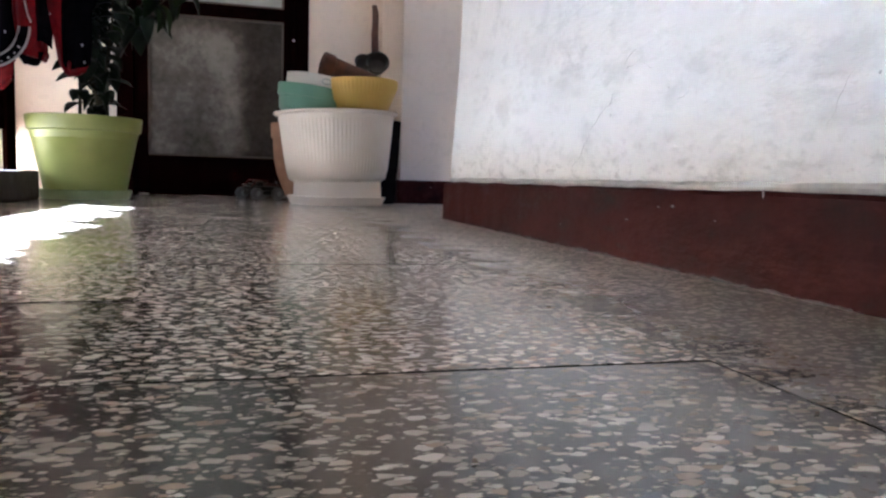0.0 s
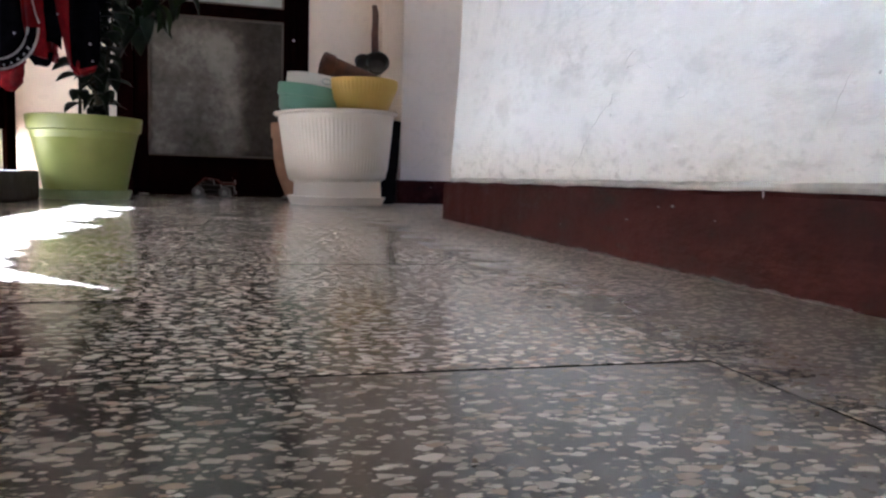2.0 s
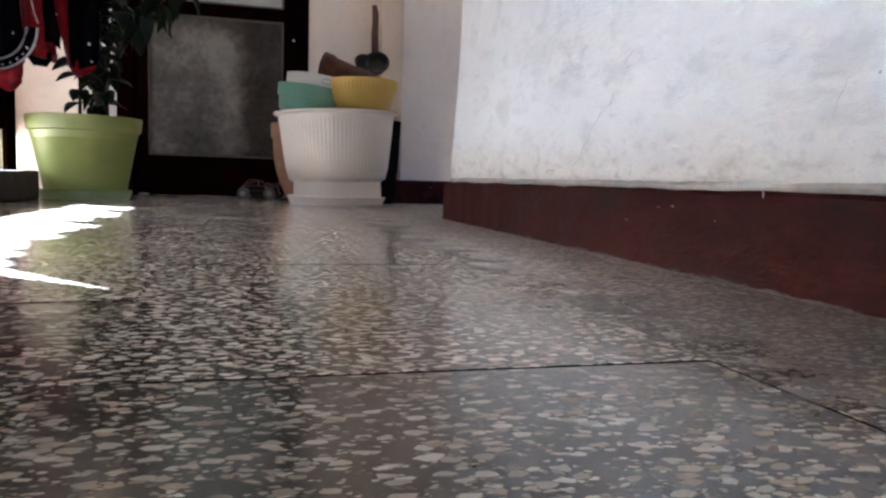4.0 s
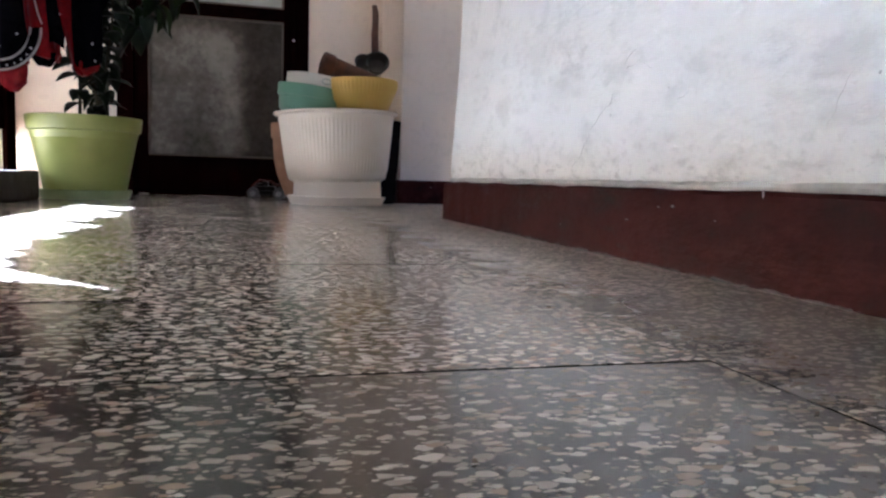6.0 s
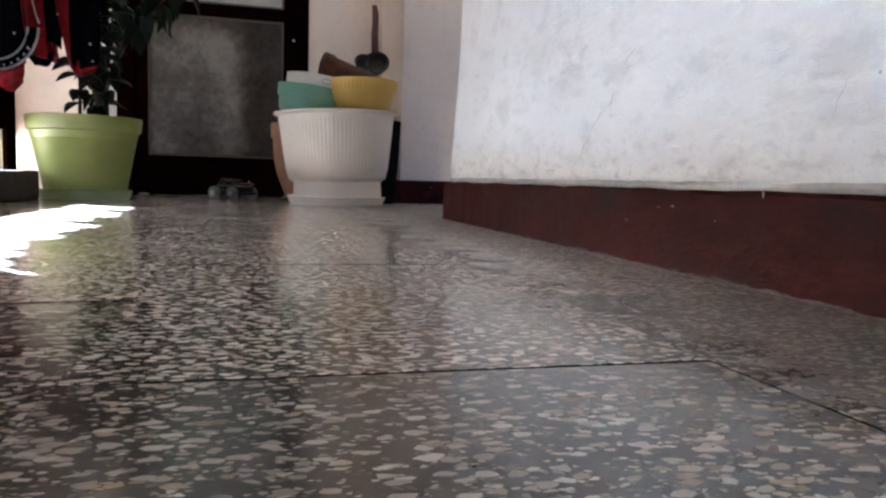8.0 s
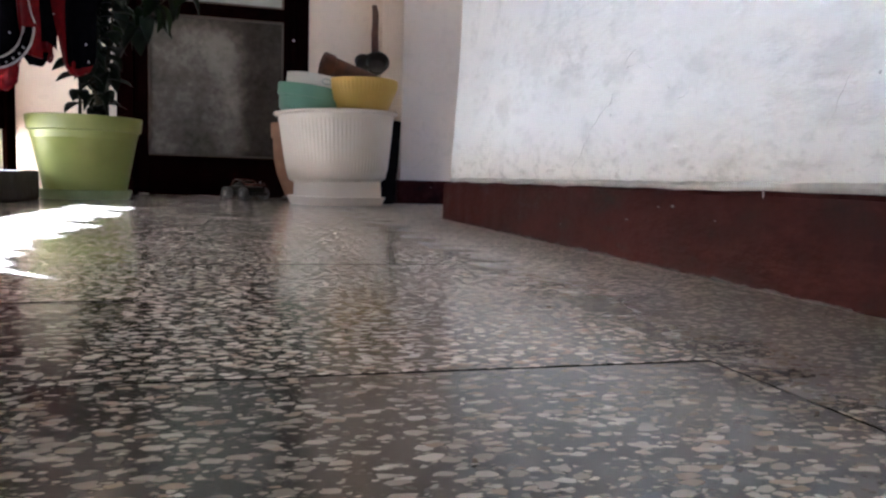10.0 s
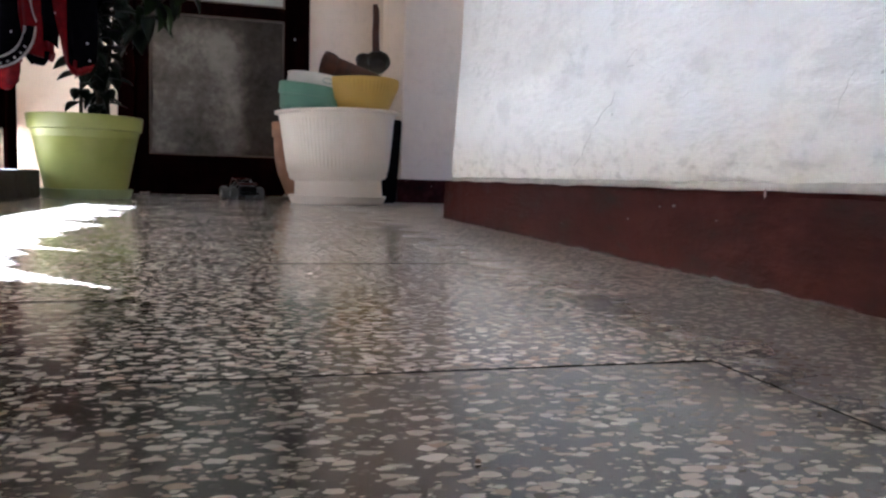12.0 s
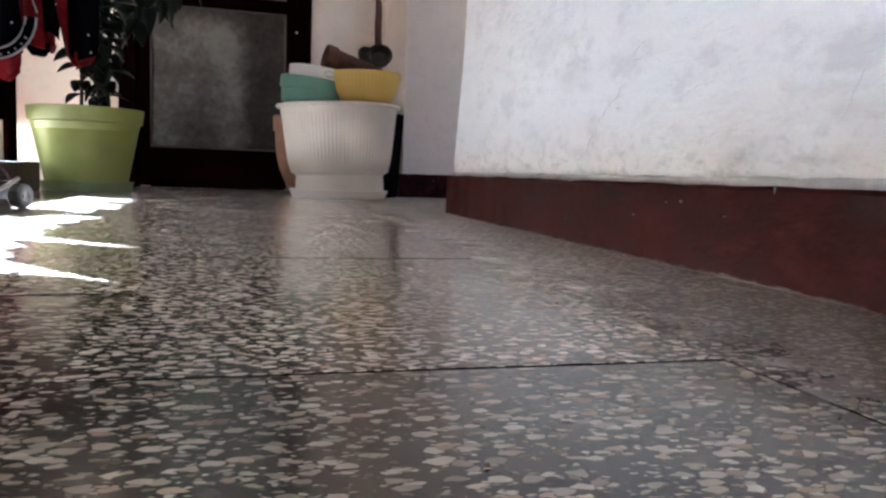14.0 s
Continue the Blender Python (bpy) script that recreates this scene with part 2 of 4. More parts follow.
M_CREAM = simple("cream_plastic", (0.91, 0.835, 0.745), (0.93, 0.875, 0.80), 18, 0.42, bump=0.05)
M_LIME = simple("lime_green_plastic", (0.22, 0.245, 0.065), (0.27, 0.295, 0.09), 14, 0.38, bump=0.05)
M_LIME_PALE = simple("pale_green_plastic", (0.17, 0.215, 0.11), (0.22, 0.27, 0.15), 14, 0.45, bump=0.05)
M_TEAL = simple("teal_green_plastic", (0.12, 0.27, 0.20), (0.16, 0.33, 0.25), 16, 0.45, bump=0.05)
M_YELLOW = simple("yellow_plastic", (0.62, 0.42, 0.09), (0.70, 0.49, 0.13), 16, 0.4, bump=0.05)
M_WHITE = simple("white_enamel", (0.66, 0.66, 0.62), (0.74, 0.74, 0.70), 20, 0.5)
M_CLAY = simple("terracotta", (0.34, 0.18, 0.11), (0.46, 0.27, 0.18), 30, 0.85, bump=0.3)
M_RUSTCLAY = simple("dark_fired_clay", (0.022, 0.009, 0.006), (0.12, 0.045, 0.026), 35, 0.75, bump=0.4, dist=0.002)
M_IRON = simple("blackened_iron", (0.02, 0.018, 0.017), (0.06, 0.048, 0.042), 45, 0.5, 0.7, bump=0.3)
M_RUST = simple("rusty_handle", (0.045, 0.016, 0.010), (0.10, 0.036, 0.022), 60, 0.7, 0.3, bump=0.4)
M_SOIL = simple("dry_soil", (0.05, 0.035, 0.025), (0.10, 0.075, 0.05), 90, 0.95, bump=0.6, dist=0.004)
M_DARKPOT = simple("black_plastic", (0.004, 0.003, 0.003), (0.009, 0.007, 0.007), 25, 0.6, spec=0.0)
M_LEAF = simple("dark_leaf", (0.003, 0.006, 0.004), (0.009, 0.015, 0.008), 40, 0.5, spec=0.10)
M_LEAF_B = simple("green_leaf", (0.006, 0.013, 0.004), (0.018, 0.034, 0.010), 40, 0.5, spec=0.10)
M_STEM = simple("plant_stem", (0.02, 0.018, 0.010), (0.04, 0.034, 0.02), 70, 0.8)
M_RED = simple("red_nylon", (0.055, 0.002, 0.004), (0.12, 0.0045, 0.007), 60, 0.45, bump=0.2, spec=0.08)
M_BLACK = simple("black_cloth", (0.0012, 0.0011, 0.0018), (0.003, 0.0028, 0.0042), 60, 0.6, bump=0.2, spec=0.0)
M_TRIM = simple("off_white_print", (0.20, 0.19, 0.20), (0.32, 0.31, 0.32), 150, 0.7)
M_SHEET = simple("brown_sheet_cloth", (0.10, 0.06, 0.05), (0.16, 0.10, 0.08), 120, 0.9)
M_TYRE = simple("translucent_grey_rubber", (0.07, 0.07, 0.07), (0.11, 0.11, 0.11), 90, 0.6)
M_HUB = simple("white_hub_plastic", (0.17, 0.17, 0.17), (0.24, 0.24, 0.24), 40, 0.4)
M_TOYBLACK = simple("black_toy_plastic", (0.002, 0.002, 0.0026), (0.004, 0.004, 0.005), 40, 0.38, spec=0.15)
M_TOYRED = simple("red_toy_plastic", (0.035, 0.005, 0.003), (0.06, 0.009, 0.005), 40, 0.4, spec=0.2)
M_TOYBAR = simple("grey_toy_plastic", (0.16, 0.15, 0.13), (0.24, 0.23, 0.20), 40, 0.4)
M_STEEL = simple("screw_steel", (0.5, 0.5, 0.5), (0.6, 0.6, 0.6), 60, 0.35, 1.0)


# ------------------------------------------------------------ builders
def part(name, bm, mat, parent=None, label="", smooth=False, at=None):
    me = bpy.data.meshes.new(name)
    bmesh.ops.recalc_face_normals(bm, faces=bm.faces)
    bm.to_mesh(me)
    bm.free()
    if smooth:
        for p in me.polygons:
            p.use_smooth = True
        me.set_sharp_from_angle(angle=radians(38))
    me.materials.append(mat)
    ob = new(name, me)
    if parent:
        ob.parent = parent
    if at:
        ob.matrix_basis = at
    if label:
        tagged(ob, label)
    return ob


def thing(name, label, category, at=None, group="", kind=""):
    ob = new(name)
    ob.empty_display_size = 0.05
    if at:
        ob.matrix_basis = at
    return tagged(ob, label, category, group, kind)


def box(x0, x1, y0, y1, z0, z1, bevel=0.0, seg=2, bm=None):
    bm2 = bmesh.new()
    bmesh.ops.create_cube(bm2, size=1.0)
    for v in bm2.verts:
        v.co = Vector(((x0 + x1) / 2 + v.co.x * (x1 - x0), (y0 + y1) / 2 + v.co.y * (y1 - y0), (z0 + z1) / 2 + v.co.z * (z1 - z0)))
    if bevel:
        bmesh.ops.bevel(bm2, geom=bm2.edges[:], offset=bevel, segments=seg, affect="EDGES", profile=0.6)
    return join(bm, bm2)


def join(bm, other):
    if bm is None:
        return other
    me = bpy.data.meshes.new("tmp")
    other.to_mesh(me)
    other.free()
    bm.from_mesh(me)
    bpy.data.meshes.remove(me)
    return bm


def lathe(profile, seg=64, wave=None, closed=True):
    """A turned body from (radius, height) rows, from the outer foot up and back down inside. wave(r, z, angle) changes the radius."""
    bm = bmesh.new()
    rings = []
    for r, z in profile:
        if r < 1e-6:
            rings.append([bm.verts.new((0, 0, z))])
            continue
        ring = []
        for i in range(seg):
            a = 2 * math.pi * i / seg
            rr = wave(r, z, a) if wave else r
            ring.append(bm.verts.new((rr * math.cos(a), rr * math.sin(a), z)))
        rings.append(ring)
    for a, b in zip(rings, rings[1:]):
        for i in range(seg):
            j = (i + 1) % seg
            if len(a) == 1 and len(b) == 1:
                continue
            if len(a) == 1:
                bm.faces.new((a[0], b[j], b[i]))
            elif len(b) == 1:
                bm.faces.new((a[i], a[j], b[0]))
            else:
                bm.faces.new((a[i], a[j], b[j], b[i]))
    return bm


def tube(points, radius, seg=8, bm=None, flat=1.0):
    """A round bar along points; radius may be one number or a row of them."""
    bm2 = bmesh.new()
    pts = [Vector(p) for p in points]
    rad = radius if isinstance(radius, (list, tuple)) else [radius] * len(pts)
    rings, up = [], Vector((0.13, 0.21, 0.97)).normalized()
    for i, p in enumerate(pts):
        d = (pts[min(i + 1, len(pts) - 1)] - pts[max(i - 1, 0)]).normalized()
        s = d.cross(up)
        if s.length < 0.05:
            s = d.cross(Vector((1, 0, 0)))
        s.normalize()
        t = s.cross(d)
        rings.append([bm2.verts.new(p + rad[i] * (math.cos(2 * math.pi * k / seg) * s + flat * math.sin(2 * math.pi * k / seg) * t)) for k in range(seg)])
    for a, b in zip(rings, rings[1:]):
        for k in range(seg):
            bm2.faces.new((a[k], a[(k + 1) % seg], b[(k + 1) % seg], b[k]))
    bm2.faces.new(rings[0][::-1])
    bm2.faces.new(rings[-1])
    return join(bm, bm2)


def sheet(nu, nv, shape, thick=0.004):
    """A cloth panel: shape(u, v) gives a point for u, v in 0..1; it gets a thickness."""
    bm = bmesh.new()
    grid = [[bm.verts.new(shape(i / nu, j / nv)) for j in range(nv + 1)] for i in range(nu + 1)]
    for i in range(nu):
        for j in range(nv):
            bm.faces.new((grid[i][j], grid[i + 1][j], grid[i + 1][j + 1], grid[i][j + 1]))
    bmesh.ops.recalc_face_normals(bm, faces=bm.faces)
    bmesh.ops.solidify(bm, geom=bm.faces[:], thickness=thick)
    return bm


# ------------------------------------------------------------ the room
WEND = 1.580        # its far end
FAR = 3.05          # face of the door wall
LEFT = -0.85        # outer line of the open side
TOP = 2.6
SK = 0.0835          # height of the skirting


def ragged_plaster(y0, y1, x, z0, z1):
    """The face coat of the long wall: uneven, with a ragged lower edge that stands proud of the masonry."""
    bm = bmesh.new()
    ys = np.arange(y0, y1 + 0.001, 0.012)
    zs = [0.0, 0.004, 0.012, 0.03, 0.06, 0.10, 0.15, 0.2, 0.26, 0.33, 0.4, 0.5, 0.65, 0.9, 1.3, 1.8, z1 - z0]
    rows = []
    for y in ys:
        low = 0.0045 * noise.noise((y * 11, 3.1, 0)) + 0.0035 * noise.noise((y * 48, 1.7, 0))
        col = []
        for k, h in enumerate(zs):
            z = z0 + h + (low if k < 3 else 0)
            d = 0.005 * noise.noise((y * 3.1, z * 3.3, 0.4)) + 0.0018 * noise.noise((y * 13, z * 13, 5.0))
            d -= (0.006, 0.002, 0.0)[k] if k < 3 else 0.0
            edge = min(1.0, (y1 - y) / 0.02)
            d -= 0.008 * (1 - edge) ** 2
            d -= batter(y, z, y1)
            col.append(bm.verts.new((x - 0.006 - d, y, z)))
        rows.append(col)
    for a, b in zip(rows, rows[1:]):
        for k in range(len(zs) - 1):
            bm.faces.new((a[k], b[k], b[k + 1], a[k + 1]))
    back = [(bm.verts.new((x + 0.028, c[0].co.y, c[0].co.z)), c[0]) for c in rows]
    for (a, p), (b, q) in zip(back, back[1:]):
        bm.faces.new((a, b, q, p))
    end = rows[-1]
    bv = [bm.verts.new((x + 0.028, v.co.y, v.co.z)) for v in end]
    for k in range(len(end) - 1):
        bm.faces.new((end[k], bv[k], bv[k + 1], end[k + 1]))
    return bm


def batter(y, z, y1):
    """How far the face coat leans back towards the end of the wall."""
    f = max(0.0, min(1.0, (z - 0.12) / 0.25)) * max(0.0, 1 - (y1 - y) / 0.45)
    return 0.0125 * f


def coat_face(y, z, x, z0, z1):
    """Where the face coat stands at a place on the long wall."""
    def at(h):
        zz = z0 + h
        return x - 0.006 - 0.005 * noise.noise((y * 3.1, zz * 3.3, 0.4)) - 0.0018 * noise.noise((y * 13, zz * 13, 5.0)) + batter(y, zz, WEND)
    zs = [0.012, 0.03, 0.06, 0.10, 0.15, 0.2, 0.26, 0.33, 0.4, 0.5, 0.65, 0.9, 1.3]
    h = max(0.012, z - z0)
    for a, b in zip(zs, zs[1:]):
        if h <= b:
            return at(a) + (at(b) - at(a)) * (h - a) / (b - a)
    return at(h)


def build_cracks():
    """Hairline cracks in the limewash, as (width, run of y and z)."""
    cracks = [(0.0009, ((0.774, 0.243), (0.801, 0.226), (0.83, 0.198), (0.839, 0.185), (0.877, 0.164), (0.91, 0.132), (0.939, 0.106))),
              (0.0006, ((0.801, 0.226), (0.766, 0.225), (0.734, 0.214))),
              (0.0005, ((0.839, 0.185), (0.78, 0.184), (0.686, 0.174), (0.662, 0.183))),
              (0.0007, ((1.194, 0.222), (1.261, 0.219), (1.296, 0.186), (1.327, 0.109))),
              (0.00025, ((0.456, 0.175), (0.471, 0.154), (0.482, 0.129)))]
    bm = bmesh.new()
    for n, (r, run) in enumerate(cracks):
        pts, rr = [], []
        for (ya, za), (yb, zb) in zip(run, run[1:]):
            for k in range(9):
                f = k / 9
                y, z = ya + (yb - ya) * f, za + (zb - za) * f
                y += 0.007 * noise.noise((y * 60, z * 60, n))
                z += 0.007 * noise.noise((y * 60, z * 60, n + 9.0))
                pts.append((coat_face(y, z, WX, SK + 0.0075, TOP - 0.01) + r * 0.3, y, z))
                rr.append(0.7 * r * max(0.12, 0.55 + 1.1 * noise.noise((y * 35, z * 35, n + 3.0))))
        bm = tube(pts, rr, 6, bm=bm)
    tagged(part("wall_crack", bm, M_CRACK, smooth=True), "fine grey hairline cracks in the limewash", "crack", kind="structure")


def skirting(name, run, inward, height, label):
    """A painted mortar skirting along a line of two points, with a worn, slightly wavy face."""
    (xa, ya), (xb, yb) = run
    n = max(2, int(math.hypot(xb - xa, yb - ya) / 0.015))
    bm = bmesh.new()
    rows = []
    for i in range(n + 1):
        f = i / n
        x, y = xa + (xb - xa) * f, ya + (yb - ya) * f
        w = 0.0022 * noise.noise((x * 6, y * 6, 0.0)) + 0.001 * noise.noise((x * 40, y * 40, 2.0))
        foot = 0.004 * max(0.0, noise.noise((x * 30, y * 30, 7.0)))
        t = 0.0025 * noise.noise((x * 14, y * 14, 4.0))
        prof = [(0.0, height + t), (0.008 + w, height + t), (0.0115 + w, height - 0.004 + t), (0.013 + w, height * 0.5), (0.013 + w + foot * 0.5, 0.006), (0.014 + w + foot, 0.0)]
        rows.append([bm.verts.new((x + inward[0] * d, y + inward[1] * d, z)) for d, z in prof])
    for a, b in zip(rows, rows[1:]):
        for k in range(5):
            bm.faces.new((a[k], b[k], b[k + 1], a[k + 1]))
    bm.faces.new(rows[0])
    bm.faces.new(rows[-1][::-1])
    return tagged(part(name, bm, M_SKIRT, smooth=True), label, "skirting", kind="structure")


def wall(name, b, mat, label):
    return tagged(part(name, b, mat), label, "wall", kind="structure")


def build_room():
    wall("wall_east", join(box(WX + 0.024, 0.75, -2.2, WEND - 0.004, 0, TOP), box(WX, WX + 0.024, -2.2, -1.2, 0, TOP)), M_PLASTER, "long white limewashed masonry wall")
    coat = part("plaster_coat", ragged_plaster(-1.2, WEND, WX, SK + 0.0075, TOP - 0.01), M_PLASTER, None, smooth=True)
    tagged(coat, "uneven white limewash coat with cracks and stains", "plaster", kind="structure")
    bead = tube([(WX - 0.001, y, SK + 0.004 + 0.0012 * noise.noise((y * 20, 0, 0))) for y in np.arange(-1.2, WEND, 0.012)], [0.0048 + 0.0012 * noise.noise((y * 33, 4, 0)) for y in np.arange(-1.2, WEND, 0.012)], 8)
    tagged(part("mortar_bead", bead, M_BEAD, smooth=True), "grey mortar bead between plaster and skirting", "mortar", kind="structure")
    drip = tagged(part("paint_drip", puff(WX - 0.0125, 0.537, SK - 0.001, 0.0010, 0.0007, 0.0042, 0, 1.0, 2.0), M_BEAD, smooth=True), "white paint drip on the skirting", "paint", kind="structure")
    build_cracks()
    pits = []
    for y, z, r in ((0.434, 0.171, 0.0016), (0.833, 0.172, 0.0016), (1.10, 0.235, 0.0012), (0.70, 0.19, 0.0010)):
        pits.append(puff(coat_face(y, z, WX, SK + 0.0075, TOP - 0.01) + 0.0004, y, z, 0.0009, r, r * 0.9, 0, y * 9, 2.0, 0.3))
    bm = pits[0]
    for other in pits[1:]:
        bm = join(bm, other)
    tagged(part("nail_hole", bm, M_CRACK, smooth=True), "small dark pits and nail holes in the limewash", "hole", kind="structure")
    bm = None
    for y, z, r in ((0.767, 0.047, 0.0016), (0.673, 0.066, 0.0022), (0.70, 0.064, 0.0012), (1.42, 0.058, 0.002), (0.95, 0.03, 0.0013), (0.60, 0.055, 0.0011)):
        bm = join(bm, puff(WX - 0.0135, y, z, 0.0014, r, r * 0.55, 0, y * 7, 2.0, 0.3))
    tagged(part("paint_chip", bm, M_FRAY, smooth=True), "pale chips in the red skirting paint", "paint", kind="structure")
    # frayed mortar along the foot of the skirting
    ys = np.arange(-1.2, WEND, 0.004)
    bm = tube([(WX - 0.0145 - 0.0016 * noise.noise((y * 55, 0.3, 1)), y, 0.0004) for y in ys],
              [max(0.0003, 0.0012 + 0.0024 * noise.noise((y * 38, 2.2, 0)) + 0.0022 * noise.noise((y * 130, 6.1, 0))) for y in ys], 7, flat=1.0)
    tagged(part("mortar_fillet", bm, M_FRAY, smooth=True), "frayed pale mortar along the foot of the skirting", "mortar", kind="structure")
    wall("wall_alcove", box(1.3, 1.4, WEND - 1, FAR, 0, TOP), M_WALL, "plain side wall of the recess")
    wall("wall_pier", box(0.527, 1.3, 2.62, FAR + 0.2, 0, TOP, 0.006), M_WALL, "off-white pier beside the door wall")
    # door wall with its opening
    dx0, dx1, dz = -0.485, 0.229, 2.05
    bm = box(-1.0, dx0, FAR, FAR + 0.2, -0.1, TOP)
    bm = box(dx1, 0.5275, FAR, FAR + 0.2, -0.05, TOP, bm=bm)
    bm = box(dx0, dx1, FAR, FAR + 0.2, dz, TOP, bm=bm)
    wall("wall_north", bm, M_WALL, "off-white painted wall around the dark door")
    wall("wall_behind_door", box(dx0 - 0.02, dx1 + 0.02, FAR + 0.13, FAR + 0.19, -0.05, TOP), M_WALL, "plain wall beyond the door")
    # unseen wall, added without an opening so that the near floor stays darker
    wall("wall_south", box(-0.97, 0.75, -2.35, -2.2, -0.1, TOP), M_WALL, "unseen plain end wall, closed to keep light off the near floor")
    # open side: mostly unseen wall, its upper opening placed to steer the daylight
    bm = box(LEFT - 0.12, LEFT, -2.2, FAR, 2.42, TOP)
    bm = box(LEFT - 0.12, LEFT, -2.2, 1.25, 1.35, 2.42, bm=bm)
    bm = box(LEFT - 0.12, LEFT, 2.72, FAR, 1.35, 2.42, bm=bm)
    bm = box(LEFT - 0.12, LEFT, -2.2, 0.95, -0.1, 1.35, bm=bm)
    # pierced foot of the far stretch
    for y0, y1, z0, z1 in ((2.5, FAR, -0.1, 0.08), (2.5, 2.95, 0.08, 0.20), (2.5, FAR, 0.20, 1.35)):
        bm = box(LEFT - 0.12, LEFT, y0, y1, z0, z1, bm=bm)
    wall("wall_west", bm, M_WALL, "mostly unseen outer wall, its openings placed to shape the daylight")
    # unseen ceiling that closes the place; its grey holds down bounced light
    tagged(part("ceiling", box(-0.97, 1.4, -2.35, FAR + 0.6, TOP, TOP + 0.12), M_CEILING), "plain unseen ceiling, grey to cut the light it bounces down", "ceiling", kind="structure")
    tagged(part("kerb", box(LEFT, -0.582, 0.5, 2.345, 0, 0.080, 0.006), M_CONCRETE), "grey concrete kerb along the open side", "kerb", kind="structure")
    # unseen slab, added and made deep to block sun from the upper opening
    tagged(part("eave", box(-3.6, LEFT - 0.12, -2.35, FAR + 2.2, 2.45, 2.55), M_CONCRETE), "unseen concrete eave added to keep sun out of the upper opening", "eave", kind="structure")
    g = bmesh.new()
    bmesh.ops.create_grid(g, x_segments=2, y_segments=2, size=60)
    for v in g.verts:
        v.co.z = -0.12
    tagged(part("ground", g, M_EARTH), "pale dry yard ground outside", "ground", kind="structure")
    skirting("skirting_east", ((WX, -1.2), (WX, WEND + 0.02)), (-1, 0), SK, "dark oxide-red painted skirting, chipped along its foot")
    skirting("skirting_pier", ((0.514, 2.62), (1.3, 2.62)), (0, -1), SK, "dark oxide-red painted skirting of the pier")
    skirting("skirting_end", ((WX - 0.012, WEND + 0.004), (0.75, WEND + 0.004)), (0, 1), SK, "dark oxide-red painted skirting at the wall end")
    skirting("skirting_north", ((0.229, FAR), (0.524, FAR)), (0, -1), SK, "dark oxide-red painted skirting beside the door")
    skirting("skirting_return", ((0.527, 2.607), (0.527, FAR)), (-1, 0), SK, "dark oxide-red painted skirting of the pier side")


def build_door():
    d = thing("door_1", "dark varnished wooden door with dusty glass panes, closed", "door", kind="structure")
    y0, y1 = FAR + 0.006, FAR + 0.05
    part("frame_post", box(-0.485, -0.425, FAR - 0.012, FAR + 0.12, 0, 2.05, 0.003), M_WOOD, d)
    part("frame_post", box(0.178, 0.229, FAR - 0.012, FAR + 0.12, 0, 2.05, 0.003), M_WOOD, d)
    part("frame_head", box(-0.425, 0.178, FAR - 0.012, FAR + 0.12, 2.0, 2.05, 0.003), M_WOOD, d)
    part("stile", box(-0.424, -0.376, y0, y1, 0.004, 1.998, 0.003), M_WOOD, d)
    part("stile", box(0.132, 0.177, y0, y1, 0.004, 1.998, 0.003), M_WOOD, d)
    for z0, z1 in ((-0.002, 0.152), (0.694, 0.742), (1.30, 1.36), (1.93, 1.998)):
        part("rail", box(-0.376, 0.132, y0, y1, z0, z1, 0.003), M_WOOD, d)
    for z0, z1 in ((0.152, 0.694), (0.742, 1.30), (1.36, 1.93)):
        pane = part("pane", box(-0.378, 0.134, FAR + 0.026, FAR + 0.032, z0 - 0.002, z1 + 0.002), M_GLASS_DUSTY if z0 < 0.5 else M_GLASS_PALE, d, "dusty glass pane" if z0 < 0.5 else "glass pane coloured pale for the sky it reflects")
        b = box(-0.376, 0.132, FAR + 0.012, FAR + 0.026, z0, z0 + 0.008, 0.002)
        b = box(-0.376, 0.132, FAR + 0.012, FAR + 0.026, z1 - 0.008, z1, 0.002, bm=b)
        b = box(-0.376, -0.368, FAR + 0.012, FAR + 0.026, z0 + 0.008, z1 - 0.008, 0.002, bm=b)
        b = box(0.124, 0.132, FAR + 0.012, FAR + 0.026, z0 + 0.008, z1 - 0.008, 0.002, bm=b)
        part("glazing_bead", b, M_PUTTY, pane)
    part("screw", lathe([(0.004, 0), (0.004, 0.002), (0, 0.003)], 12), M_STEEL, d, at=pose(0.171, FAR + 0.006, 0.625, 90))


def build_open_side():
    s = thing("wooden_post_frame", "dark brown wooden post with a boarded panel on the kerb", "post")
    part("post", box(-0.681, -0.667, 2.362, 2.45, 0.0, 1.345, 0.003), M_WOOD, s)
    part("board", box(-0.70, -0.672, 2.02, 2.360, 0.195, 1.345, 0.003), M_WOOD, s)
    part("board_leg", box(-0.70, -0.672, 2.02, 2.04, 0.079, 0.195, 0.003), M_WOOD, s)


def build_crumbs():
    """Grit that lies about on the floor."""
    rnd = random.Random(21)
    bm = bmesh.new()
    for k in range(46):
        x, y, r = rnd.uniform(-0.15, 0.40), rnd.uniform(0.2, 1.5), rnd.uniform(0.0004, 0.0011)
        o = bmesh.ops.create_icosphere(bm, subdivisions=1, radius=r)
        for v in o["verts"]:
            v.co = Vector((x + v.co.x * rnd.uniform(0.8, 1.5), y + v.co.y * 1.2, r * 0.8 + v.co.z * rnd.uniform(0.7, 1.0) + 0.0004))
    tagged(part("grit", bm, M_SOIL), "dark crumbs of grit scattered on the tiles", "grit", kind="stuff")


TW, TL = 0.295, 0.410


